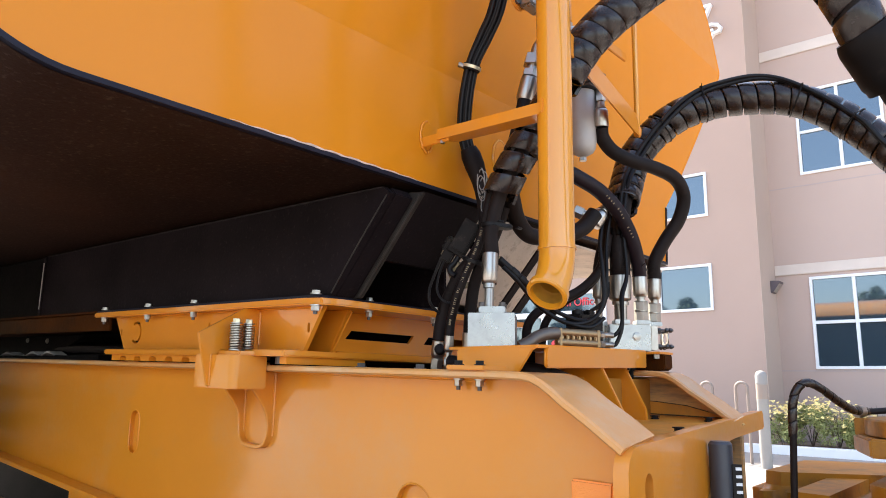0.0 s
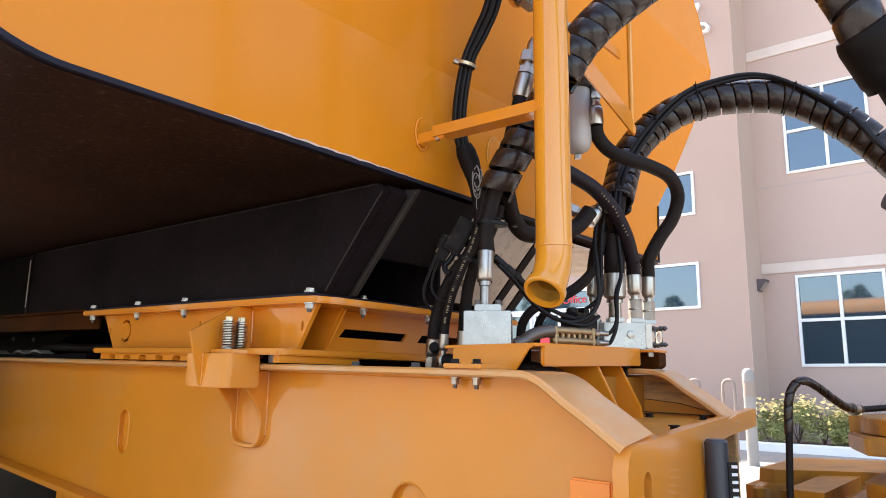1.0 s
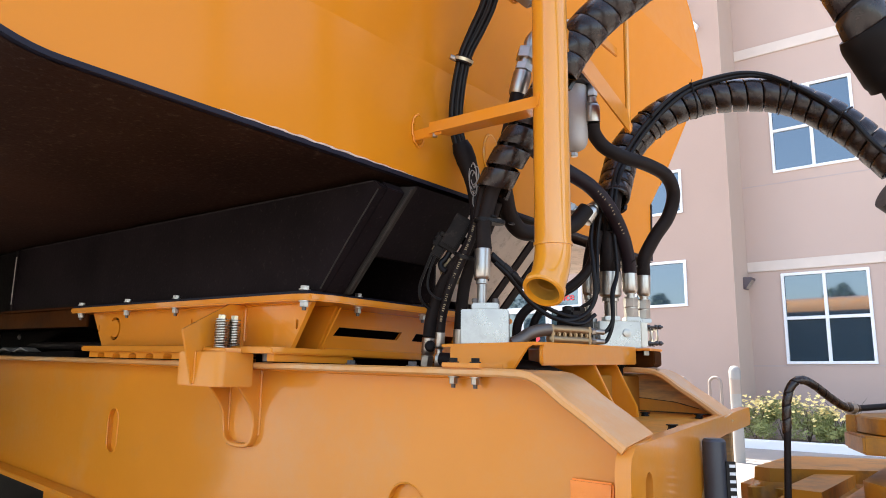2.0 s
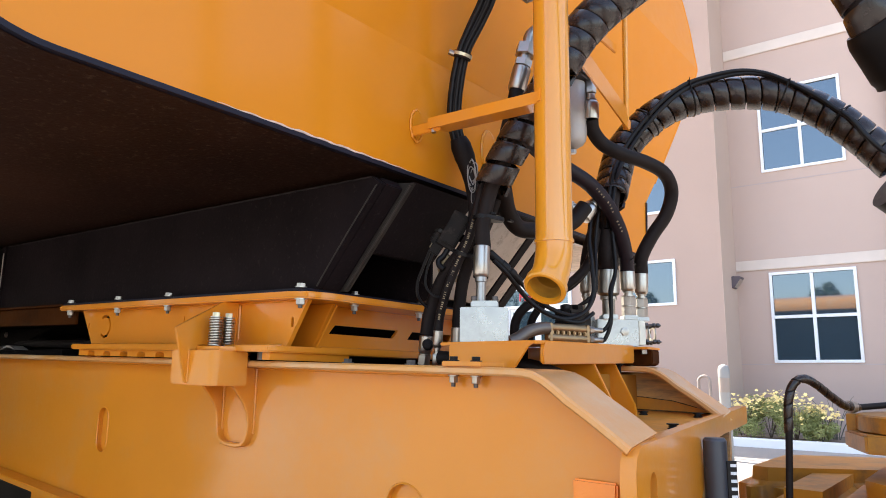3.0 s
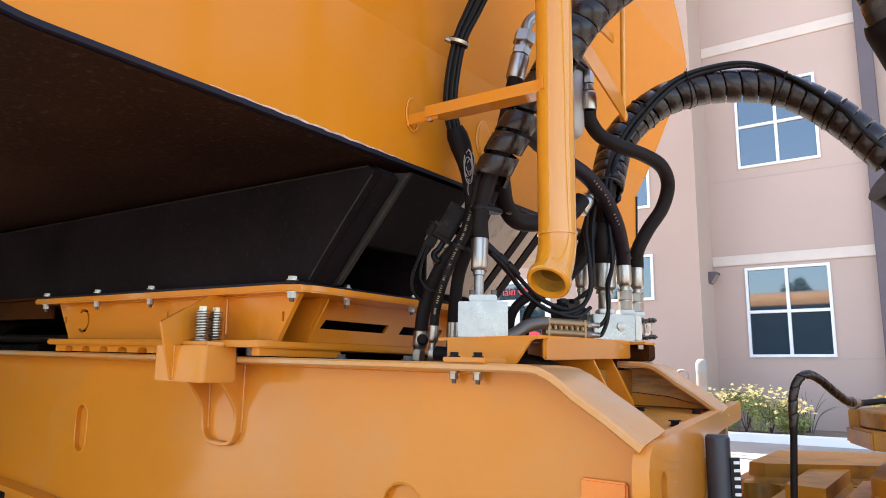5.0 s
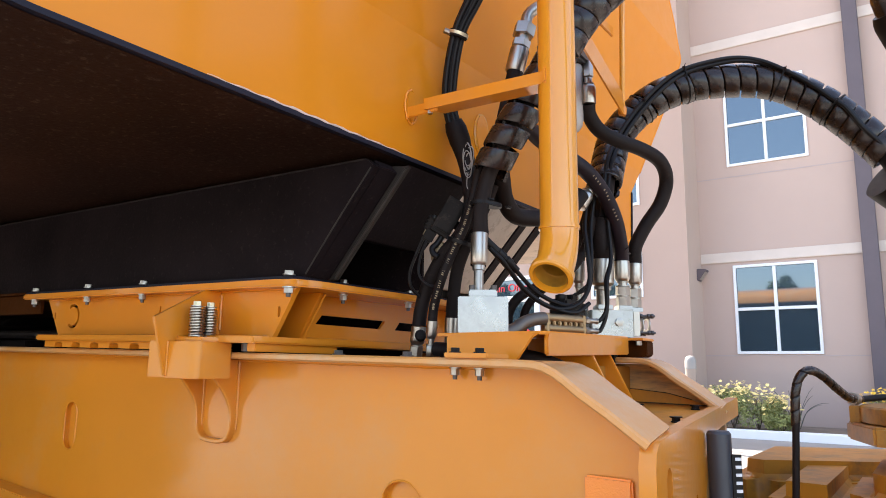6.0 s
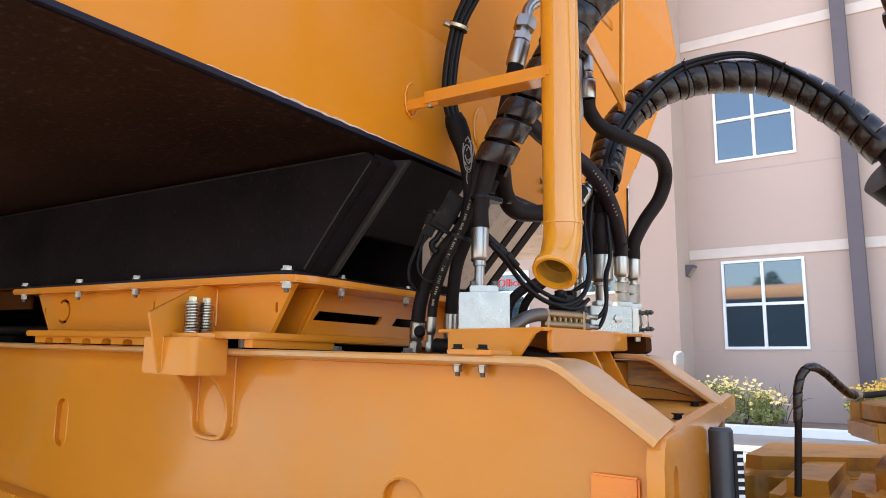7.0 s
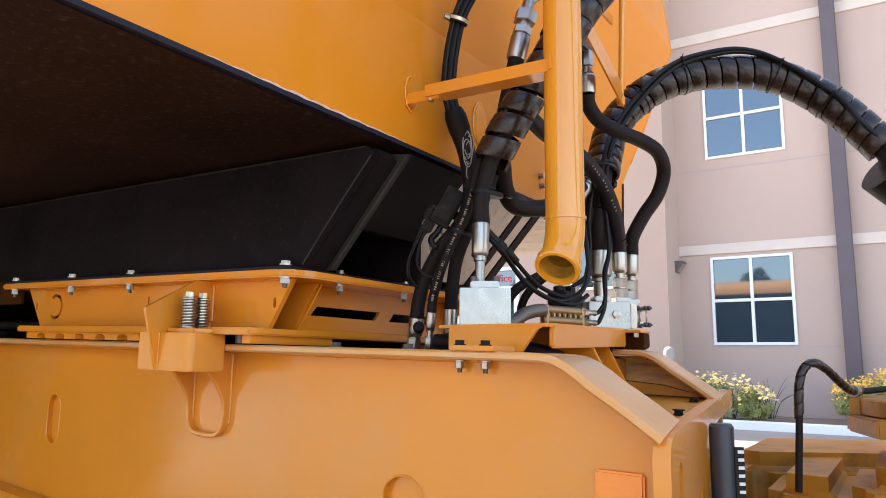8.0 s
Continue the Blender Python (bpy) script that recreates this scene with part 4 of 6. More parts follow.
part("weld_ring", tube([(px, py, 1.698), (px, py, 1.691)], pr + 0.003, 32, 1), PIPE_PAINT, drain)
bm = tube(elbow, pr, 32, 1, cap=False)
end, prev = Vector(elbow[-1]), Vector(elbow[-2])
d = (end - prev).normalized()
part("elbow", bm, PIPE_PAINT, drain)
bm = bmesh.new()
n = d.orthogonal().normalized()
b = d.cross(n)
prof = [(-0.004, pr + 0.001), (0.0, pr + 0.006), (0.014, pr + 0.006), (0.018, pr + 0.002), (0.018, pr - 0.004), (0.006, pr - 0.006)]
rings = [[bm.verts.new(end + h * d + r * (math.cos(2 * math.pi * k / 32) * n + math.sin(2 * math.pi * k / 32) * b)) for k in range(32)] for h, r in prof]
for i in range(len(rings) - 1):
    for k in range(32):
        bm.faces.new((rings[i][k], rings[i][(k + 1) % 32], rings[i + 1][(k + 1) % 32], rings[i + 1][k]))
part("mouth_rim", bm, PIPE_PAINT, drain)
bm = bmesh.new()
rings = [[bm.verts.new(end + h * d + r * (math.cos(2 * math.pi * k / 32) * n + math.sin(2 * math.pi * k / 32) * b)) for k in range(32)] for h, r in ((0.006, pr - 0.0062), (-0.02, pr - 0.008), (-0.024, pr - 0.011), (-0.06, pr - 0.012), (-0.10, pr - 0.02), (-0.12, 0.002))]
for i in range(len(rings) - 1):
    for k in range(32):
        bm.faces.new((rings[i][k], rings[i][(k + 1) % 32], rings[i + 1][(k + 1) % 32], rings[i + 1][k]))
part("bore", bm, BORE, drain, "ochre inside of the pipe, darker than the outside")

stay = thing("pipe_stay", "orange angle iron stay between tank wall and drain pipe", "bracket")
L = [(0, 0.03), (0.005, 0.03), (0.005, 0.005), (0.052, 0.005), (0.052, 0), (0, 0)]
bm = bmesh.new()
e0, e1 = Vector((-1.437, 1.846, 2.034)), Vector((-1.088, 1.850, 2.029))
r0 = [bm.verts.new(e0 + Vector((0.0 + 0.6 * u, u, w))) for u, w in L]
r1 = [bm.verts.new(e1 + Vector((0, u, w))) for u, w in L]
for k in range(6):
    bm.faces.new((r0[k], r0[(k + 1) % 6], r1[(k + 1) % 6], r1[k]))
bm.faces.new(r0[::-1]), bm.faces.new(r1)
part("angle_iron", bm, PAINT, stay, smooth=False)
part("wall_tab", cuboid((-1.505, 1.852, 2.026), (-1.40, 1.858, 2.056), 0.002), PAINT, stay)
part("wall_pad", prism(oval(1.872, 2.064, 0.022, 0.042, 20), "x", -1.499, -1.494, 0.002), TANK_PAINT, stay)
part("pad_weld", tube([(-1.497, 1.872 + 0.026 * math.cos(a) + 0.0015 * math.sin(17 * a), 2.062 + 0.046 * math.sin(a) + 0.002 * math.sin(9 * a)) for a in [radians(60 + 12 * i) for i in range(26)]], 0.003, 8, 3), PAINT, stay)
part("tab_bolt", hexbar((-1.425, 1.858, 2.0335), (0, 0, -1), 0.013, 0.010), STEEL, stay)
part("weld_patch", cuboid((-1.100, 1.842, 2.027), (-1.086, 1.854, 2.066), 0.004), PAINT, stay)

# ---- manifold with the arching hose ----
manifold = thing("hydraulic_manifold", "bright aluminium hydraulic manifold with bolted flange", "manifold")
mt = pose(-1.285, 2.505, 0, 0, 0, 42)
part("body", cuboid((0.012, 0, 1.4825), (0.144, 0.10, 1.566), 0.002, 2, mt), BRIGHT, manifold)
part("rear_port_block", cuboid((-0.024, 0.060, 1.4825), (0.0115, 0.110, 1.566), 0.002, 2, mt), STEEL, manifold)
part("plug", hexbar(mt @ Vector((0.098, 0, 1.528)), mt.to_3x3() @ Vector((0, -1, 0)), 0.024, 0.007), STEEL, manifold)
for fx, fy, w in ((-1.252, 2.543, 0.024), (-1.208, 2.60, 0.023), (-1.342, 2.568, 0.022), (-1.200, 2.680, 0.020)):
    pm = pose(fx, fy, 0, 0, 0, 42)
    part("port_plate", cuboid((-w, -w, 1.5662), (w, w, 1.580), 0.002, 2, pm), BRIGHT, manifold)
part("flange", cuboid((0.1445, 0.004, 1.486), (0.168, 0.096, 1.562), 0.003, 2, mt), STEEL, manifold)
along = mt.to_3x3() @ Vector((1, 0, 0))
for zz in (1.498, 1.550):
    for yy in (0.018, 0.082):
        stud = part("stud", turned(mt @ Vector((0.168, yy, zz)), along, [(0, 0.0042), (0.052, 0.0042), (0.054, 0.003)], 10), DARKSTEEL, manifold)
        for xx in (0.172, 0.196, 0.208):
            part("stud_nut", hexbar(mt @ Vector((xx, yy, zz)), along, 0.0145, 0.008), DARKSTEEL, stud)
for xx in (0.183, 0.2045):
    plate = prism(stadium(0.05, 1.524, 0.064, 0.066), "x", 0, 0.0032, 0.001, hole=[oval(0.05, 1.524, 0.017, 0.017)])
    plate.transform(mt @ Matrix.Translation((xx, 0, 0)))
    part("clamp_plate", plate, STEEL, manifold)
arm = [(-1.249, 2.543, 1.66), (-1.2485, 2.541, 1.725), (-1.242, 2.53, 1.764), (-1.244, 2.533, 1.857), (-1.246, 2.561, 1.956), (-1.254, 2.623, 2.048), (-1.243, 2.671, 2.154), (-1.193, 2.716, 2.238), (-1.112, 2.76, 2.306), (-1.012, 2.815, 2.342), (-0.905, 2.869, 2.349), (-0.795, 2.917, 2.334), (-0.705, 2.952, 2.287), (-0.617, 2.970, 2.212), (-0.545, 2.988, 2.130), (-0.485, 3.0, 2.05), (-0.462, 3.005, 1.995), (-0.421, 3.031, 1.932), (-0.346, 3.082, 1.855), (-0.274, 3.137, 1.685), (-0.26, 3.16, 1.25)]
arching = thing("arching_hose", "thick black hose in a plastic spiral guard arching from the manifold", "hose")
part("hose", tube(arm, 0.033), RUBBER, arching)
part("cuff", tube([(-0.498, 2.984, 1.979), (-0.443, 3.029, 1.929), (-0.374, 3.073, 1.867)], 0.074, 26), CUFF, arching, "wide smooth black rubber cuff")
wrapped(arching, arm[4:16], 0.046, 0.0535, 0.0485, 0.010, 0.5)
ferrule("hose_end", "large bright steel hose end on the manifold", (-1.252, 2.543, 1.58), (0.02, -0.02, 1), 0.033, 0.085, 0.058)
h7b = [(-1.342, 2.568, 1.69), (-1.341, 2.568, 1.735), (-1.325, 2.560, 1.80), (-1.298, 2.556, 1.875), (-1.28, 2.565, 1.96), (-1.261, 2.606, 2.045)]
hose("rear_hose", "black hydraulic hose behind the arching hose", h7b, 0.020)
ferrule("hose_end", "bright steel hose end behind the manifold", (-1.342, 2.568, 1.58), (0, 0, 1), 0.0188, 0.075, 0.075)
h7c = [(-1.208, 2.597, 1.68), (-1.2075, 2.595, 1.725), (-1.201, 2.573, 1.767), (-1.196, 2.522, 1.84), (-1.206, 2.461, 1.911), (-1.226, 2.384, 1.965), (-1.255, 2.304, 1.997), (-1.287, 2.224, 2.024), (-1.293, 2.137, 2.048), (-1.286, 2.062, 2.066)]
hose("crossing_hose", "dark purple black hose crossing behind the pipe", h7c, 0.0235, PURPLE)
ferrule("hose_end", "bright steel hose end with hex nuts on the manifold", (-1.208, 2.60, 1.58), (0, -0.03, 1), 0.0226, 0.066, 0.012, 2)
h7d = [(-1.1965, 2.680, 1.69), (-1.195, 2.680, 1.732), (-1.187, 2.67, 1.779), (-1.152, 2.681, 1.849), (-1.109, 2.697, 1.917), (-1.084, 2.688, 1.988), (-1.086, 2.637, 2.039), (-1.119, 2.568, 2.065), (-1.163, 2.494, 2.08), (-1.202, 2.434, 2.104), (-1.216, 2.39, 2.14), (-1.213, 2.373, 2.171)]
hose("s_bend_hose", "black hose bent in an S beside the manifold", h7d, 0.0222)
ferrule("hose_end", "slim bright steel hose end with hex nuts", (-1.200, 2.680, 1.580), (0.03, 0.0, 1), 0.0210, 0.070, 0.010, 2)
ferrule("hose_end", "bright crimped hose end below the filter", (-1.207, 2.362, 2.25), (-0.06, 0.1, -0.9), 0.0225, 0.06, 0.02)

# ---- near hanging hose ----
nh = [(-1.36, 1.30, 3.60), (-0.98, 1.55, 2.9), (-0.60, 1.80, 2.42), (-0.507, 1.841, 2.258), (-0.471, 1.838, 2.180), (-0.441, 1.839, 2.118), (-0.420, 1.848, 2.072), (-0.404, 1.869, 2.016), (-0.386, 1.895, 1.973), (-0.369, 1.921, 1.932), (-0.350, 1.948, 1.885), (-0.30, 2.02, 1.78), (-0.22, 2.14, 1.62), (-0.15, 2.28, 1.38)]
hanging = thing("hanging_hose", "thick black hose with a wide rubber cuff", "hose")
part("hose", tube(nh, 0.036), RUBBER, hanging)
part("cuff", tube([(-0.407, 1.865, 2.022), (-0.386, 1.895, 1.973), (-0.369, 1.921, 1.932)], [0.049, 0.053] + [0.055] * 9 + [0.052], 26), CUFF, hanging, "wide smooth black rubber cuff")
wrapped(hanging, nh[2:8], 0.037, 0.055, 0.05, 0.006)

# ---- cable harness on the tank wall ----
hp = [(-1.307, 1.996, 2.60), (-1.341, 1.996, 2.461), (-1.382, 1.995, 2.387), (-1.42, 1.984, 2.307), (-1.446, 1.986, 2.212), (-1.461, 1.996, 2.117), (-1.457, 2.015, 2.046), (-1.447, 2.048, 1.985), (-1.434, 2.062, 1.911), (-1.429, 2.059, 1.828), (-1.445, 2.061, 1.765)]
harness = thing("cable_harness", "bundle of black cables running down the tank wall", "cable")
across = Vector((0.74, 0.67, 0))
for i, (u, w) in enumerate(((-0.026, 0), (-0.014, -0.006), (-0.002, 0.0), (0.011, -0.005), (0.024, 0.0), (-0.008, 0.013), (0.012, 0.013))):
    part("cable", tube([Vector(p) + across * u * (0.74 if j < 3 else 0.56) + Vector((0, w, 0)) for j, p in enumerate(hp)], 0.0066 + 0.0006 * (i % 3), 10), PLASTIC, harness)
sleeve_pts = [(-1.458, 2.012, 2.058), (-1.449, 2.040, 1.995), (-1.437, 2.058, 1.925), (-1.430, 2.060, 1.84)]
part("tape_sleeve", tube(sleeve_pts, [0.024, 0.027, 0.03, 0.03, 0.03, 0.03, 0.028, 0.027, 0.026, 0.025, 0.025, 0.024, 0.024, 0.023, 0.022, 0.021, 0.02, 0.02, 0.02], 16), RUBBER, harness, "black tape wrapped round the cables")
clamp = part("hose_clamp", turned((-1.4265, 1.985, 2.290), (0.38, -0.02, 0.92), [(0, 0.025), (0, 0.0285), (0.009, 0.0285), (0.009, 0.025)], 24), YELLOW_CAP, harness, "yellow passivated worm drive clamp")
part("clamp_liner", turned((-1.4285, 1.985, 2.286), (0.38, -0.02, 0.92), [(0, 0.022), (0, 0.0265), (0.017, 0.0265), (0.017, 0.022)], 24), RUBBER, clamp, "black rubber liner")
part("clamp_screw", turned((-1.440, 1.968, 2.296), (-0.5, -0.6, 0.25), [(0, 0.008), (0.018, 0.008), (0.019, 0.005)], 10), STEEL, clamp)
loops = []
for k in range(5):
    for q in range(10):
        a = 2 * math.pi * q / 10
        loops.append((-1.424 + (0.009 + 0.0018 * k) * math.cos(a) + 0.002 * k, 2.030 + 0.006 * math.cos(a + k), (1.955 - 0.022 * (k % 2)) + (0.040 - 0.003 * k) * math.sin(a)))
loops += [(-1.424, 2.036, 1.91), (-1.430, 2.040, 1.875), (-1.422, 2.044, 1.862), (-1.414, 2.044, 1.88)]
tagged(part("wire_coil", tube(loops, 0.0014, 6, 4), PALE_WIRE), "small tied coil of thin grey wire", "wire")
part("tie", turned((-1.424, 2.036, 1.912), (0, 0, 1), [(0, 0.007), (0.005, 0.007)], 12), PLASTIC, bpy.data.objects["wire_coil"])

# ---- fitting at the top, filter, ladder bracket ----
tf = thing("elbow_fitting", "bright steel swivel elbow fitting above a crimped hose", "fitting")
ta = Vector((0.021, 0.024, 0.132)).normalized()
tb = Vector((-1.300, 2.076, 2.185))
part("sleeve", turned(tb, ta, [(0, 0.0235), (0.006, 0.0265), (0.07, 0.0265), (0.075, 0.022)], 22), STEEL, tf)
part("lower_nut", hexbar(tb + ta * 0.076, ta, 0.046, 0.022), STEEL, tf)
part("neck", turned(tb + ta * 0.098, ta, [(0, 0.019), (0.014, 0.019)], 18), STEEL, tf)
part("upper_nut", hexbar(tb + ta * 0.112, ta, 0.054, 0.036), STEEL, tf)
part("elbow_tube", tube([tb + ta * 0.148, tb + ta * 0.18, tb + ta * 0.205 + Vector((0.015, 0.012, 0)), tb + ta * 0.225 + Vector((0.045, 0.035, 0)), tb + ta * 0.235 + Vector((0.1, 0.08, 0))], 0.0165, 16), STEEL, tf)
hose("upper_hose", "black rubber hose below the swivel elbow", [(-1.296, 2.08, 2.20), (-1.307, 2.062, 2.112), (-1.311, 2.038, 2.031), (-1.319, 2.026, 1.949)], 0.0225)
filt = thing("oil_filter", "grey metal filter bowl hung behind the drain pipe", "filter")
part("bowl", turned((-1.262, 2.345, 2.29), (-0.02, 0.02, -1), [(0, 0.042), (0.01, 0.044), (0.165, 0.044), (0.185, 0.041), (0.198, 0.033), (0.207, 0.018), (0.209, 0.006)], 26), BOWL, filt)
part("drain_plug", hexbar((-1.266, 2.349, 2.077), (0, 0, -1), 0.02, 0.012), STEEL, filt)
part("head", cuboid((-1.33, 2.29, 2.291), (-1.20, 2.40, 2.36), 0.008), DARKSTEEL, filt)
part("hanger", cuboid((-1.305, 2.295, 2.36), (-1.285, 2.315, 3.05), 0.003), PAINT, filt)
part("hanger_arm", cuboid((-1.46, 2.295, 3.051), (-1.285, 2.315, 3.07), 0.003), PAINT, filt)
part("adapter", hexbar((-1.207, 2.362, 2.25), (-0.06, 0.1, 1), 0.03, 0.05), STEEL, filt)
lad = thing("rung_bracket", "orange welded rod and flat bar bracket behind the pipe", "bracket")
part("rod", tube([(-1.115, 2.42, 2.95), (-1.126, 2.451, 2.50), (-1.165, 2.532, 2.194)], 0.0085, 12, 1), PIPE_PAINT, lad)
bm = bmesh.new()
fa, fb = Vector((-1.10, 2.0, 2.262)), Vector((-1.160, 2.535, 2.196))
quad = []
for p, h in ((fa, 0.040), (fb, 0.042)):
    quad.append([bm.verts.new(p + Vector(q)) for q in ((0.003, 0, h), (0.003, 0, -h * 0.6), (-0.003, 0, -h * 0.6), (-0.003, 0, h))])
for k in range(4):
    bm.faces.new((quad[0][k], quad[0][(k + 1) % 4], quad[1][(k + 1) % 4], quad[1][k]))
bm.faces.new(quad[0]), bm.faces.new(quad[1][::-1])
part("flat_bar", bm, PAINT, lad)
part("upper_bar", cuboid((-1.16, 2.20, 2.40), (-1.152, 2.44, 2.43), 0.002), PAINT, lad)
part("foot", turned((-1.165, 2.532, 2.177), (0, 0, 1), [(0, 0.012), (0.02, 0.014), (0.03, 0.010)], 14), PAINT, lad)
gl = thing("second_pipe", "thin orange tube rising behind the drain pipe", "pipe")
part("tube", tube([(-1.20, 2.16, 2.44), (-1.20, 2.16, 3.0)], 0.012, 14, 1), PAINT, gl)
part("foot_clip", cuboid((-1.235, 2.13, 2.415), (-1.19, 2.175, 2.44), 0.004), STEEL, gl)
part("clip_arm", cuboid((-1.46, 2.145, 2.96), (-1.19, 2.158, 2.98), 0.002), PAINT, gl)

uc = thing("upper_clamp", "grey aluminium pipe clamp on an orange lug above the hoses", "clamp")
part("lug", prism(oval(1.985, 2.455, 0.035, 0.036, 20), "x", -1.262, -1.250, 0.003), PAINT, uc)
part("lug_arm", cuboid((-1.46, 1.97, 2.62), (-1.25, 2.0, 2.90), 0.003), PAINT, uc)
part("clamp_half", cuboid((-1.248, 1.975, 2.420), (-1.205, 2.045, 2.64), 0.006, 2), BRIGHT, uc)
for y, z in ((1.968, 2.436), (2.022, 2.440)):
    part("lug_bolt", hexbar((-1.250 if y < 1.98 else -1.2045, y, z), (1, -0.2, 0), 0.016, 0.008), DARKSTEEL, uc)

# ---- electrical connector box ----
elec = thing("connector_box", "dusty black electrical connector box under the tank", "electrical box")
ea, eb = Vector((-1.512, 2.016, 1.734)), Vector((-1.456, 2.052, 1.850))
dirv = (eb - ea).normalized()
sx = Vector((0.74, 0.6, 0)).cross(dirv).normalized()
sy = dirv.cross(sx).normalized()
em = Matrix((( sx.x, sy.x, dirv.x, ea.x), (sx.y, sy.y, dirv.y, ea.y), (sx.z, sy.z, dirv.z, ea.z), (0, 0, 0, 1)))
part("case", cuboid((-0.020, -0.026, 0.012), (0.016, 0.024, 0.118), 0.005, 2, em), BOXBLACK, elec)
part("lid", cuboid((0.0165, -0.022, 0.020), (0.025, 0.021, 0.112), 0.004, 2, em), BOXBLACK, elec, "brown dusted lid")
part("rim", cuboid((0.009, -0.029, 0.010), (0.0155, 0.0265, 0.120), 0.002, 1, em), BOXBLACK, elec)
part("lid_screw", turned(em @ Vector((0.010, -0.033, 0.045)), em.to_3x3() @ Vector((0.7, -0.7, 0)), [(0, 0.006), (0.006, 0.006), (0.007, 0.003)], 10), STEEL, elec)
side_plug = part("side_plug", cuboid((-0.016, -0.046, 0.004), (0.008, -0.0295, 0.052), 0.004, 2, em), BOXBLACK, elec)
for zz in (0.014, 0.026, 0.038):
    part("plug_rib", cuboid((-0.018, -0.049, zz), (0.010, -0.042, zz + 0.005), 0.001, 1, em), BOXBLACK, side_plug)
part("lower_plug", cuboid((-0.013, -0.036, -0.022), (0.011, -0.006, 0.0115), 0.004, 2, em), BOXBLACK, elec)
part("latch", cuboid((-0.015, -0.039, -0.010), (0.013, -0.0365, 0.004), 0.001, 1, em), FADED_PRINT, elec, "tan locking clip")
part("mount_strap", cuboid((-0.03, -0.012, 0.05), (-0.0225, 0.06, 0.075), 0.002, 1, em), BLACK, elec)
elbow = [em @ Vector(q) for q in ((0.0, 0.010, 0.012), (0.0, 0.009, -0.012), (0.002, 0.004, -0.030), (0.006, 0.014, -0.042), (0.012, 0.030, -0.044))]
part("elbow_boot", tube(elbow, 0.0085, 12, 5), PLASTIC, elec, "black rubber elbow boot")
hose("box_cable", "thin black cable looping below the connector box", [(-1.54, 1.992, 1.735), (-1.56, 1.988, 1.69), (-1.579, 1.985, 1.64), (-1.578, 1.992, 1.60), (-1.566, 2.03, 1.575), (-1.54, 2.06, 1.60)], 0.0044, PLASTIC, 8)
hose("box_cable", "thin black cable looping below the connector box", [(-1.53, 1.996, 1.73), (-1.548, 1.99, 1.68), (-1.552, 1.99, 1.635), (-1.53, 2.0, 1.605), (-1.50, 2.03, 1.60)], 0.0038, PLASTIC, 8)
hose("tan_cable", "dusty tan flexible conduit behind the hoses", [(-1.50, 2.03, 1.72), (-1.53, 2.03, 1.69), (-1.52, 2.05, 1.66), (-1.47, 2.08, 1.66)], 0.010, FADED_PRINT, 10)
hc = thing("hose_clip", "black plastic twin hose clip", "clip")
c1, c2 = Vector((-1.352, 1.984)), Vector((-1.334, 2.03))
cap = []
for c, a0, cr in ((c1, 158.6, 0.0275), (c2, -21.4, 0.018)):
    cap += [(c.x + cr * math.cos(radians(a0 + 180 * i / 10)), c.y + cr * math.sin(radians(a0 + 180 * i / 10))) for i in range(11)]
band_part = part("band", prism(cap, "z", 1.799, 1.811, 0.002), PLASTIC, hc)
for k in range(2):
    c = c1.lerp(c2, 0.42 + 0.16 * k)
    part("clip_screw", turned((c.x + 0.022, c.y - 0.020, 1.8112), (0, 0, 1), [(0, 0.005), (0.004, 0.005)], 10), PLASTIC, band_part)
part("tail", cuboid((-1.318, 2.050, 1.802), (-1.306, 2.072, 1.808), 0.002), PLASTIC, hc)
hc2 = thing("hose_clip", "black clip holding the two rising hoses", "clip")
part("band", turned((-1.435, 2.012, 1.712), (0.35, 0, 0.9), [(0, 0.030), (0, 0.035), (0.010, 0.035), (0.010, 0.030)], 20), PLASTIC, hc2)
for hose_name, line, r, lo, hi, n in (("printed_hose", h3b, 0.0128, 0.8, 5.2, 60), ("crossing_hose", h7c, 0.0235, 3.1, 5.0, 16)):
    for i in range(n):
        k = lo + (hi - lo) * i / (n - 1)
        i0 = min(int(k), len(line) - 2)
        c = Vector(line[i0]).lerp(Vector(line[i0 + 1]), k - i0)
        tdir = (Vector(line[min(i0 + 2, len(line) - 1)]) - Vector(line[max(i0 - 1, 0)])).normalized()
        b = Vector((0.5, -0.85, 0.1))
        b = (b - b.dot(tdir) * tdir).normalized()
        rt = tdir.cross(b).normalized()
        fm = Matrix(((rt.x, b.x, tdir.x, c.x), (rt.y, b.y, tdir.y, c.y), (rt.z, b.z, tdir.z, c.z), (0, 0, 0, 1)))
        if i % 11 not in (4, 5, 10):
            part("print_bar", cuboid((-0.0030, r - 0.0012, -0.0022 + 0.0005 * (i % 3)), (0.0022 + 0.0008 * (i % 2), r + 0.0006, 0.0011 + 0.0006 * (i % 2)), 0, 1, fm), FADED_PRINT, bpy.data.objects[hose_name])

# ---- looping control cables, bronze valve ----
hose("control_cable", "thin black control cable sagging between the valves", [(-1.391, 2.088, 1.712), (-1.366, 2.143, 1.661), (-1.343, 2.213, 1.597), (-1.305, 2.276, 1.558), (-1.276, 2.336, 1.555), (-1.246, 2.378, 1.582), (-1.233, 2.4, 1.639), (-1.238, 2.404, 1.72), (-1.255, 2.424, 1.803), (-1.258, 2.452, 1.889), (-1.253, 2.487, 1.978)], 0.0070, PLASTIC, 10)
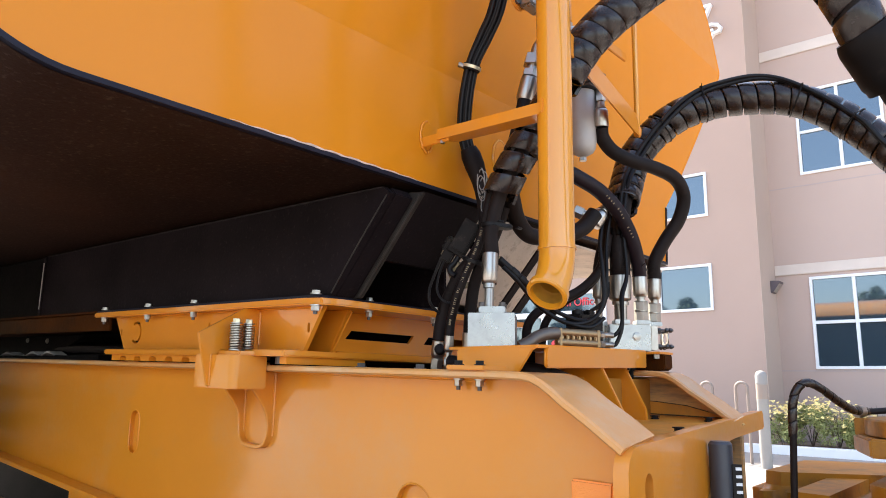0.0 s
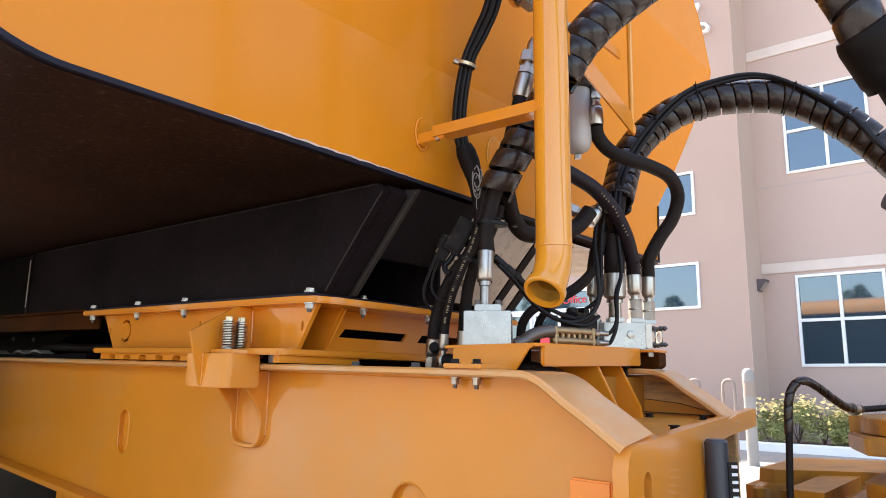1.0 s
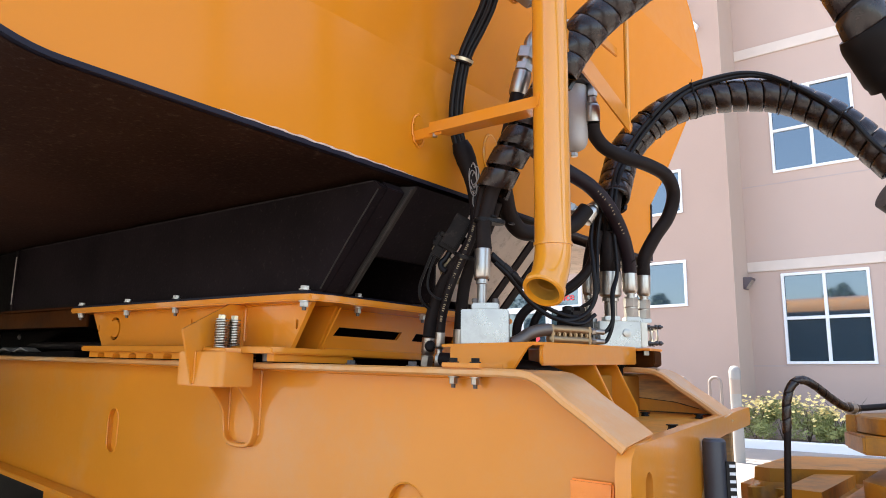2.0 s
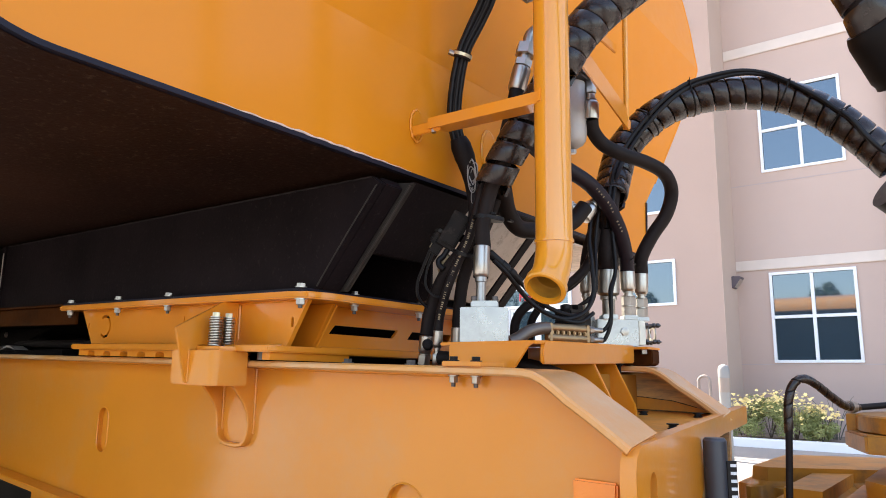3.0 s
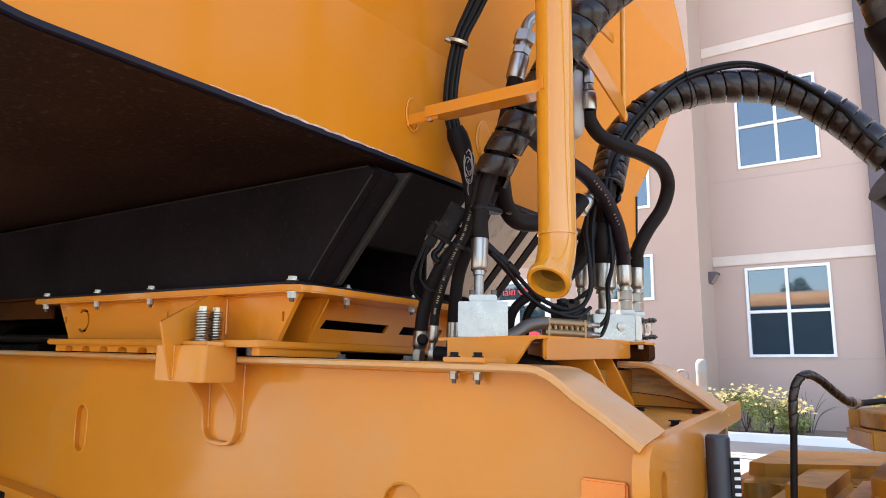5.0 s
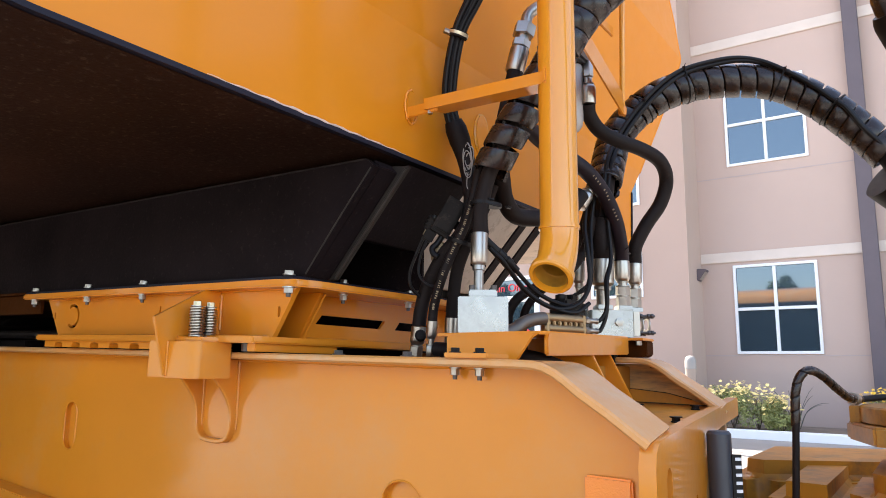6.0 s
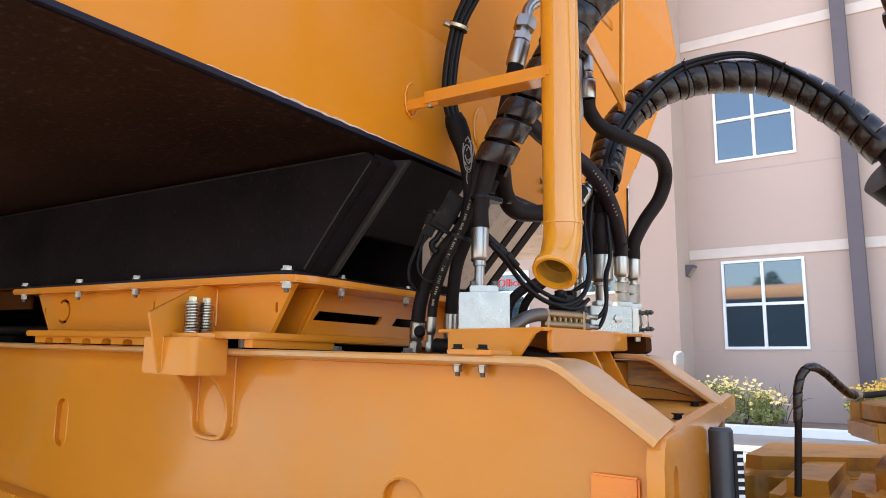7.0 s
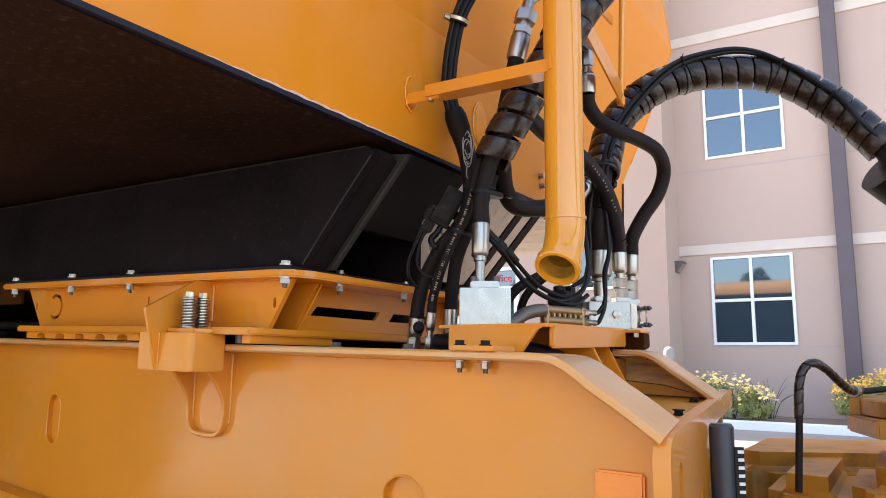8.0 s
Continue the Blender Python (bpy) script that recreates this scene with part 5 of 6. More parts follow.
hose("control_cable", "thin black control cable sagging between the valves", [(-1.39, 2.099, 1.723), (-1.353, 2.168, 1.654), (-1.327, 2.25, 1.596), (-1.285, 2.327, 1.566), (-1.262, 2.392, 1.578), (-1.242, 2.421, 1.628), (-1.238, 2.43, 1.715), (-1.248, 2.453, 1.807), (-1.239, 2.465, 1.898), (-1.23, 2.492, 1.976)], 0.0064, PLASTIC, 10)
hose("control_cable", "thin black control cable sagging between the valves", [(-1.383, 2.083, 1.704), (-1.361, 2.12, 1.669), (-1.349, 2.192, 1.612), (-1.324, 2.245, 1.574), (-1.297, 2.295, 1.553), (-1.26, 2.36, 1.545), (-1.24, 2.41, 1.575)], 0.0064, PLASTIC, 10)
cc = thing("cable_connector", "black multi pin cable connector with a brass tip", "connector")
ca, cb = Vector((-1.395, 2.075, 1.728)), Vector((-1.345, 2.165, 1.650))
cd = (cb - ca).normalized()
part("shell", turned(ca, cd, [(0, 0.009), (0.003, 0.0125), (0.05, 0.0125), (0.051, 0.0145), (0.075, 0.0145), (0.077, 0.012), (0.082, 0.012), (0.084, 0.0145), (0.10, 0.0145), (0.105, 0.012), (0.13, 0.010)], 16), PLASTIC, cc)
part("tip", turned(ca - cd * 0.02, cd, [(0, 0.007), (0.02, 0.009)], 12), BRASS, cc)
hose("return_hose", "black hose curving up behind the drain pipe", [(-1.456, 2.304, 1.491), (-1.446, 2.299, 1.55), (-1.418, 2.31, 1.593), (-1.377, 2.358, 1.629), (-1.331, 2.421, 1.668), (-1.293, 2.464, 1.72), (-1.271, 2.481, 1.778), (-1.258, 2.487, 1.85)], 0.0145)
hose("return_hose", "black hose curving up behind the drain pipe", [(-1.444, 2.376, 1.48), (-1.435, 2.371, 1.546), (-1.413, 2.379, 1.590), (-1.372, 2.403, 1.633), (-1.325, 2.45, 1.675), (-1.29, 2.478, 1.73), (-1.27, 2.49, 1.80), (-1.262, 2.492, 1.88)], 0.0125)
hose("steel_line", "dark bent steel line into the bronze valve", [(-1.351, 2.11, 1.475), (-1.337, 2.14, 1.489), (-1.325, 2.165, 1.506), (-1.312, 2.200, 1.517), (-1.299, 2.234, 1.5215)], 0.018, LINE)
bv = thing("bronze_valve", "bronze coloured ribbed valve body on the shelf", "valve")
bt = Matrix.Translation((-1.290, 2.262, 0)) @ Matrix.Rotation(radians(72), 4, "Z")
for nm, z in (("upper_barrel", 1.524), ("lower_barrel", 1.495)):
    part(nm, turned(bt @ Vector((-0.034, 0, z)), bt.to_3x3() @ Vector((1, 0, 0)), [(0, 0.008), (0.004, 0.0125), (0.165, 0.0125), (0.169, 0.009)], 16), BRASS, bv)
for i in range(7):
    part("rib", cuboid((-0.026 + 0.022 * i, -0.012, 1.502), (-0.013 + 0.022 * i, 0.012, 1.517), 0.003, 2, bt), BRASS, bv)
for x in (-0.03, 0.118):
    part("end_plate", cuboid((x, -0.0135, 1.483), (x + 0.010, 0.0135, 1.537), 0.002, 1, bt), BRASS, bv)
part("foot", cuboid((0.03, -0.01, 1.4765), (0.10, 0.01, 1.4855), 0.002, 1, bt), BRASS, bv)
for z in (1.524, 1.495):
    a = bt @ Vector((0.136, 0, z))
    ax = bt.to_3x3() @ Vector((1, 0, 0))
    part("swivel_nut", hexbar(a, ax, 0.019, 0.016), STEEL, bv)
    part("hose_tail", turned(a + ax * 0.016, ax, [(0, 0.007), (0.012, 0.009), (0.024, 0.007), (0.036, 0.009), (0.045, 0.006)], 14), STEEL, bv)
for k, z in enumerate((1.524, 1.495)):
    a = bt @ Vector((0.178, 0, z))
    hose("pilot_hose", "thin black pilot hose rising from the bronze valve", [a, a + Vector((0.012, 0.018, 0.004)), a + Vector((0.028, 0.030, 0.04 + 0.02 * k)), a + Vector((0.030 - 0.004 * k, 0.034, 0.12 + 0.03 * k)), (-1.205, 2.50, 1.72), (-1.215, 2.505, 1.86)], 0.0062, PLASTIC, 8)
sol = thing("solenoid_valve", "black solenoid coil behind the bronze valve", "valve")
part("coil", cuboid((-1.345, 2.355, 1.50), (-1.288, 2.495, 1.588), 0.006), PLASTIC, sol)
part("cap", turned((-1.318, 2.385, 1.588), (0, 0, 1), [(0, 0.018), (0.012, 0.018), (0.016, 0.008)], 14), PLASTIC, sol)
part("foot", cuboid((-1.34, 2.38, 1.4795), (-1.295, 2.45, 1.4995), 0.002), DARKSTEEL, sol)
part("plug_socket", cuboid((-1.335, 2.425, 1.5885), (-1.30, 2.465, 1.606), 0.003), PLASTIC, sol)
for k in range(3):
    part("pigtail", tube([(-1.315, 2.445, 1.60), (-1.30 + 0.006 * k, 2.468, 1.612 + 0.006 * k), (-1.283 + 0.008 * k, 2.49, 1.63 + 0.012 * k), (-1.270, 2.50, 1.70)], 0.0042, 8, 5), PLASTIC, sol)

for y, z in ((2.645, 2.019), (2.654, 1.985)):
    wb = tagged(part("wall_bolt", hexbar((FRONT, y, z), (1, 0, 0), 0.018, 0.018), STEEL), "zinc plated bolt in the tank wall", "bolt")
    part("washer", turned((FRONT - 0.001, y, z), (1, 0, 0), [(0, 0.014), (0.003, 0.014)], 16), STEEL, wb)

# ---- cables tied along the arching hose ----
tied = [(-1.230, 2.500, 1.850), (-1.230, 2.530, 1.981), (-1.225, 2.560, 2.060), (-1.215, 2.610, 2.130), (-1.185, 2.645, 2.200), (-1.140, 2.675, 2.268), (-1.090, 2.705, 2.327), (-1.040, 2.740, 2.370), (-0.980, 2.775, 2.394), (-0.890, 2.822, 2.410), (-0.818, 2.855, 2.397), (-0.750, 2.872, 2.356), (-0.671, 2.893, 2.292), (-0.620, 2.905, 2.240), (-0.583, 2.908, 2.201), (-0.544, 2.925, 2.135), (-0.494, 2.950, 2.070), (-0.430, 2.975, 1.980), (-0.400, 2.980, 1.850)]
tc = thing("tied_cables", "two thin black cables tied along the arching hose", "cable")
part("cable", tube(tied, 0.0075, 10), PLASTIC, tc)
part("cable", tube([Vector(p) + Vector((0.010, 0.008, -0.010)) for p in tied], 0.0075, 10), PLASTIC, tc)
arm_path = smooth_path(arm[4:17], 10)


def hull(points):
    """The convex outline of flat points, counter-clockwise."""
    points = sorted(points)
    sides = []
    for run in (points, points[::-1]):
        out = []
        for q in run:
            while len(out) > 1 and (out[-1][0] - out[-2][0]) * (q[1] - out[-2][1]) <= (out[-1][1] - out[-2][1]) * (q[0] - out[-2][0]):
                out.pop()
            out.append(q)
        sides += out[:-1]
    return sides


for s in (0.28, 0.402, 0.611, 0.749):
    i = int(s * (len(arm_path) - 2))
    p, tdir = arm_path[i], (arm_path[i + 1] - arm_path[i]).normalized()
    up = min((Vector(q) - p for q in smooth_path(tied, 8)), key=lambda q: q.length)
    up = up - up.dot(tdir) * tdir
    reach = up.length + 0.005
    up.normalize()
    side = tdir.cross(up)
    ring = hull([(0.0575 * math.cos(a), 0.0575 * math.sin(a)) for a in [2 * math.pi * k / 28 for k in range(28)]] + [(reach - 0.011 + 0.012 * math.cos(a), 0.016 * math.sin(a)) for a in [2 * math.pi * k / 10 for k in range(10)]])
    ring = [p + up * q[0] + side * q[1] for q in ring + ring[:1]]
    tie = part("zip_tie", tube(ring, 0.0024, 6, 1), PLASTIC, tc, "black plastic zip tie")
    part("tie_tail", tube([p + up * reach, p + up * (reach + 0.012) + side * 0.004, p + up * (reach + 0.022) + side * 0.010], 0.0014, 6, 2), PLASTIC, tie)
    part("tie_head", cuboid(tuple(p + up * reach - Vector((0.005, 0.005, 0.005))), tuple(p + up * reach + Vector((0.005, 0.005, 0.006))), 0.001), PLASTIC, tie)

for c, r, owner in (((-1.2475, 2.538, 1.742), 0.035, arching), ((-1.2075, 2.594, 1.745), 0.027, bpy.data.objects["crossing_hose"])):
    c = Vector(c)
    flat = Vector((0, 0, 1)) if c.z > 1.7 else Vector((0.5, 0.85, 0.2)).normalized()
    u = flat.orthogonal().normalized()
    v = flat.cross(u)
    tie = part("zip_tie", tube([c + r * (math.cos(a) * u + math.sin(a) * v) for a in [2 * math.pi * q / 20 for q in range(21)]], 0.0022, 6, 1), PLASTIC, owner, "black plastic zip tie")
    part("tie_tail", tube([c + Vector((0.66, -0.75, 0)) * r, c + Vector((0.66, -0.75, 0.2)) * (r + 0.012), c + Vector((0.75, -0.65, 0.3)) * (r + 0.022)], 0.0016, 6, 3), PLASTIC, tie)

# ---- steering hitch ahead of the frame ----
hitch = thing("steering_hitch", "dusty orange steering hitch with turntable plates", "hitch")
hx, hy = -0.24, 2.52
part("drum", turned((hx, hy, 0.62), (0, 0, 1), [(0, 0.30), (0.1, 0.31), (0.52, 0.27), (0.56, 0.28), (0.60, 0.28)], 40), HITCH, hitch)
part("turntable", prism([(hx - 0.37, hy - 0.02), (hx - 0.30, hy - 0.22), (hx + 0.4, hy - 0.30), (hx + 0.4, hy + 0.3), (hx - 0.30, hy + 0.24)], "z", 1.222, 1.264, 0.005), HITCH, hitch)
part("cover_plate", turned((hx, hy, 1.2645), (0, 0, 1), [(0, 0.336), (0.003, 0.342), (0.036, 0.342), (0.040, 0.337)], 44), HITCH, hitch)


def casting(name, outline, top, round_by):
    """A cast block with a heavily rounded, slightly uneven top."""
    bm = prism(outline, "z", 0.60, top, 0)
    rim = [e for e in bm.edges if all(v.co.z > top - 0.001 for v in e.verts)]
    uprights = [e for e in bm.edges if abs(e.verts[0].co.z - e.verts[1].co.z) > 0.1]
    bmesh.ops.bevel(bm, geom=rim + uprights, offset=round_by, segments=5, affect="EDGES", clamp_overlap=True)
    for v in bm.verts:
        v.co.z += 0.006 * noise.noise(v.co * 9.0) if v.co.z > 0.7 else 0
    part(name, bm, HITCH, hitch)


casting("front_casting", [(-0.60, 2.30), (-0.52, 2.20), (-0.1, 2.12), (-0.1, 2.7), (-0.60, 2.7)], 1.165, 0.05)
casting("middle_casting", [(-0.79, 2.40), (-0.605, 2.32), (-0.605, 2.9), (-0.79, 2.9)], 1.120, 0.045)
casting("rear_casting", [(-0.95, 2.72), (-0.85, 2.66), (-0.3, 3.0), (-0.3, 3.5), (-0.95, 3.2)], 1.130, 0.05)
part("bumper", turned((-0.856, 2.262, 0.62), (0, 0, 1), [(0, 0.028), (0.615, 0.028), (0.622, 0.023)], 26), SKY_GREY, hitch, "rubber steering stop, greyed for sky reflection")
sm = Matrix.Translation((-0.819, 2.262, 0)) @ Matrix.Rotation(radians(35), 4, "Z")
part("scale_strip", cuboid((-0.012, -0.002, 0.90), (0.012, 0.002, 1.19), 0.001, 1, sm), PLASTIC, hitch)
for i in range(13):
    part("scale_mark", cuboid((-0.004, -0.004, 0.96 + 0.018 * i), (0.010, -0.0025, 0.967 + 0.018 * i), 0, 1, sm), WHITE, hitch)
hh = [(-0.700, 2.28, 1.10), (-0.688, 2.268, 1.26), (-0.684, 2.268, 1.335), (-0.672, 2.276, 1.374), (-0.652, 2.29, 1.386), (-0.632, 2.32, 1.372), (-0.612, 2.38, 1.344), (-0.595, 2.45, 1.322), (-0.575, 2.52, 1.318), (-0.53, 2.60, 1.322), (-0.45, 2.72, 1.33), (-0.3, 2.9, 1.34)]
hose("hitch_hose", "thin black spiral wrapped hose arching onto the hitch", hh, 0.0078)
wrapped(bpy.data.objects["hitch_hose"], hh[1:9], 0.0078, 0.030, 0.027, 0.0022)
cl = thing("pipe_clip", "bright steel clip holding the hitch hose", "clip")
part("saddle", turned((-0.592, 2.475, 1.319), (0.25, 0.9, -0.03), [(0, 0.012), (0, 0.015), (0.022, 0.015), (0.022, 0.012)], 18), STEEL, cl)
part("foot", cuboid((-0.60, 2.47, 1.262), (-0.575, 2.50, 1.303), 0.002), HITCH, cl)
fp = thing("white_pipe_end", "white curved plastic pipe end below the hitch", "pipe")
part("bend", tube([(-0.50, 2.30, 1.04), (-0.50, 2.30, 1.10), (-0.47, 2.33, 1.145), (-0.42, 2.38, 1.155)], 0.028, 18), WHITE, fp)

# ---- running gear under the tank ----
axle = thing("rear_axles", "dark rear axles and large black tyres under the tank", "axle")
AXLE_Z = GROUND + 0.895
for x in (-4.72, -6.72):
    ax_beam = part("axle_beam", tube([(x, 0.75, AXLE_Z), (x, 3.6, AXLE_Z)], 0.14, 18, 1), DARKSTEEL, axle)
    part("differential", turned((x, 2.2, AXLE_Z - 0.32), (0, 0, 1), [(0, 0.2), (0.1, 0.3), (0.5, 0.3), (0.6, 0.2)], 20), DARKSTEEL, ax_beam)
    for y in (0.45, 3.15):
        prof = [(0, 0.45), (0.02, 0.74), (0.07, 0.87), (0.13, 0.90), (0.62, 0.90), (0.68, 0.87), (0.73, 0.74), (0.75, 0.45)]
        wheel = part("wheel", turned((x, y, AXLE_Z), (0, 1, 0), [(0.1, 0.1), (0.12, 0.45), (0.63, 0.45), (0.65, 0.1)], 30), PAINT, axle)
        part("tyre", turned((x, y, AXLE_Z), (0, 1, 0), prof, 48), TYRE, wheel)
        for k in range(28):
            a = 2 * math.pi * k / 28
            m = Matrix.Translation((x, y + 0.375, AXLE_Z)) @ Matrix.Rotation(a, 4, "Y") @ Matrix.Translation((0, 0, 0.895))
            part("tread_lug", cuboid((-0.05, -0.34, -0.01), (0.05, 0.34, 0.025), 0.01, 1, m), TYRE, wheel)
gear = thing("driveline", "greasy dark pump drive and brackets between the frame rails", "driveline")
part("shaft", tube([(-6.5, 2.18, 1.30), (-2.7, 2.18, 1.34)], 0.07, 18, 1), BLACK, gear)
part("gearbox", cuboid((-4.2, 1.95, 1.12), (-3.5, 2.45, 1.53), 0.05, 3), BLACK, gear)
part("cover", turned((-3.5, 2.2, 1.36), (1, 0, 0), [(0, 0.17), (0.04, 0.17), (0.06, 0.11), (0.2, 0.09)], 24), BLACK, gear)
for x, w, z in ((-4.38, 0.10, 1.484), (-4.04, 0.085, 1.480), (-3.845, 0.085, 1.478)):
    arch = [(x + w * c, z + 0.020 * h) for c, h in ((-1, 0), (-0.5, 0.62), (-0.15, 1), (0.15, 1), (0.5, 0.62), (1, 0), (0.86, 0), (0.4, 0.36), (0, 0.55), (-0.4, 0.36), (-0.86, 0))]
    part("clip", prism(arch, "y", 1.80, 1.86, 0.001), GALV, gear, "pale dusty saddle clip")
part("clip_bar", cuboid((-4.7, 1.80, 1.44), (-3.3, 1.87, 1.474), 0.003), SHADED_BLACK, gear)
for k, (y, z) in enumerate(((1.90, 1.50), (1.98, 1.47), (2.30, 1.545))):
    part("line", tube([(-6, y, z + 0.06), (-4.6, y + 0.03, z + 0.03), (-3.4, y, z), (-2.5, y + 0.04, z - 0.02)], 0.017, 10), RUBBER, gear)
part("shield", cuboid((-8.4, 2.70, 1.0), (-2.2, 2.72, 1.90), 0.002), BLACK, gear)
lowhose = thing("floor_hoses", "dusty hoses and lines below the frame rail", "hose")
part("line", tube([(-5.5, 1.85, 0.78), (-4.3, 1.9, 0.72), (-3.6, 1.95, 0.76), (-3.2, 2.1, 0.82)], 0.03, 12), DUSTY, lowhose)
part("line", tube([(-5.5, 2.0, 0.70), (-4.3, 2.05, 0.66), (-3.4, 2.1, 0.68), (-3.0, 2.2, 0.80)], 0.025, 12), RUBBER, lowhose)
part("guard_plate", cuboid((-6.5, 2.3, 0.45), (-2.6, 2.33, 1.0), 0.003), BLACK, lowhose)
# far outer part of the underside: dust and open side light put into colour
part("far_underside", cuboid((-6.0, 2.63, KEEL - 0.036), (FRONT - 0.03, 3.52, KEEL - 0.027), 0), LIT_DUST, tank, "underside paled with dust and ground bounce", lean=True)

ferrule("hose_end", "bright steel hose end on the looping hose", (-1.238, 2.43, 1.925), (-0.032, -0.045, -0.075), 0.0235, 0.055, 0.015)
swivel = thing("swivel_fitting", "bright steel swivel nut behind the drain pipe", "fitting")
part("nut", hexbar((-1.308, 2.36, 1.915), (0.6, 0.4, -0.35), 0.036, 0.03), STEEL, swivel)
part("collar", turned((-1.288, 2.373, 1.904), (0.6, 0.4, -0.35), [(0, 0.015), (0.03, 0.015), (0.031, 0.019), (0.05, 0.019)], 18), STEEL, swivel)

part("rear_cross_plate", cuboid((-8.32, 1.72, 0.95), (-8.28, 2.70, 1.85), 0.002), SHADED_BLACK, gear)
shield = part("side_shield", prism([(-8.3, 1.20), (-3.72, 1.20), (-3.90, 1.52), (-3.70, 1.572), (-8.3, 1.655)], "y", 1.90, 1.92, 0.002), SHADED_BLACK, gear)
for x, z in ((-4.39, 1.568), (-4.124, 1.558)):
    part("shield_bolt", turned((x, 1.899, z), (0, -1, 0), [(0, 0.013), (0.006, 0.012), (0.010, 0.005)], 14), STEEL, shield)

# ---- entrance, fittings on the facade ----
door = tagged(new("door_1"), "white framed glass entrance doors with a transom", "door", kind="structure")
a, b, c, d = door_hole
JAMB = -9.20
part("door_frame", prism([(a - 0.06, c), (b + 0.06, c), (b + 0.06, d + 0.06), (a - 0.06, d + 0.06)], "y", LEFT_FACE - 0.04, LEFT_FACE + 0.08, 0.004,
     hole=[[(JAMB + 0.03, c + 0.05), (b - 0.01, c + 0.05), (b - 0.01, 2.95), (JAMB + 0.03, 2.95)], [(a + 0.02, c + 0.05), (JAMB - 0.03, c + 0.05), (JAMB - 0.03, 2.89), (a + 0.02, 2.89)], [(a + 0.02, 3.02), (b - 0.02, 3.02), (b - 0.02, d - 0.02), (a + 0.02, d - 0.02)]]), WHITE, door)
mid = -8.43
for x0, x1 in ((JAMB + 0.035, mid - 0.005), (mid + 0.005, b - 0.015)):
    leaf = part("door_leaf", prism([(x0, c + 0.06), (x1, c + 0.06), (x1, 2.945), (x0, 2.945)], "y", LEFT_FACE, LEFT_FACE + 0.045, 0.003, hole=[[(x0 + 0.07, c + 0.26), (x1 - 0.07, c + 0.26), (x1 - 0.07, 2.88), (x0 + 0.07, 2.88)]]), WHITE, door)
    part("pane", cuboid((x0 + 0.07, LEFT_FACE + 0.015, c + 0.26), (x1 - 0.07, LEFT_FACE + 0.025, 2.88), 0), GLASS, leaf)
part("side_pane", cuboid((a + 0.02, LEFT_FACE + 0.02, c + 0.05), (JAMB - 0.03, LEFT_FACE + 0.03, 2.89), 0), GLASS, door)
part("transom_pane", cuboid((a + 0.02, LEFT_FACE + 0.02, 3.02), (b - 0.02, LEFT_FACE + 0.03, d - 0.02), 0), GLASS, door)
for x, z in ((-8.83, 2.30), (-8.00, 2.21)):
    tagged(part("door_sticker", prism(oval(x, z, 0.17, 0.085, 20), "y", LEFT_FACE + 0.010, LEFT_FACE + 0.0135, 0), RED), "red oval sticker on the glass of the door", "sign", "stickers on the doors")
txt = bpy.data.curves.new("office_sign", "FONT")
txt.body = "Main Office"
txt.size, txt.extrude, txt.align_x = 0.25, 0.008, "RIGHT"
sign = tagged(new("office_sign", txt), "red lettering over the entrance door", "sign")
txt.materials.append(RED)
sign.matrix_world = pose(-7.77, LEFT_FACE + 0.008, 3.13, 90, 0, 0)
tall = thing("facade_letters", "white raised lettering high on the entrance block", "sign")
for bars in ([(-5.24, 9.27), (-4.94, 9.245), (-5.06, 9.00)], [(-5.26, 9.12), (-5.05, 9.11)], [(-5.15, 8.79), (-4.93, 8.80), (-4.82, 8.76), (-4.755, 8.68), (-4.79, 8.61), (-4.90, 8.59), (-4.95, 8.54)], [(-5.15, 8.66), (-4.93, 8.67)]):
    for k, ((xa, za), (xb, zb)) in enumerate(zip(bars, bars[1:])):
        ln, an = math.hypot(xb - xa, zb - za), math.atan2(zb - za, xb - xa)
        m = Matrix.Translation((xa, LEFT_FACE, za)) @ Matrix.Rotation(-an, 4, "Y")
        part("stroke", cuboid((-0.025, -0.10 - 0.004 * (k % 2), -0.028), (ln + 0.025, 0.002, 0.028), 0.006, 1, m), WHITE, tall)
sconce = thing("wall_light", "grey wedge shaped wall light on the stucco return", "lamp")
part("housing", prism([(CORNER, 3.43), (CORNER + 0.17, 3.42), (CORNER + 0.18, 3.395), (CORNER + 0.04, 3.20), (CORNER, 3.19)], "y", 15.02, 15.27, 0.008), COLUMN, sconce)
part("lens", prism([(CORNER + 0.05, 3.207), (CORNER + 0.165, 3.367), (CORNER + 0.158, 3.372), (CORNER + 0.043, 3.212)], "y", 15.04, 15.25, 0.002), GALV, sconce)
for x in (-3.345, 2.4):
    boll = thing("bollard", "white painted steel bollard with a domed cap", "bollard", "bollards along the walk")
    part("post", turned((x, 10.82, GROUND - 0.02), (0, 0, 1), [(0, 0.075), (1.12, 0.075), (1.13, 0.078)], 24), SHADED_WHITE, boll)
    part("sheeting_band", turned((x, 10.82, GROUND + 0.90), (0, 0, 1), [(0, 0.0762), (0.195, 0.0762)], 24), HOOP, boll, "faded beige reflective band")
    part("cap", turned((x, 10.82, GROUND + 1.11), (0, 0, 1), [(0, 0.079), (0.10, 0.079), (0.14, 0.068), (0.165, 0.045), (0.175, 0.01)], 24), SHADED_WHITE, boll)
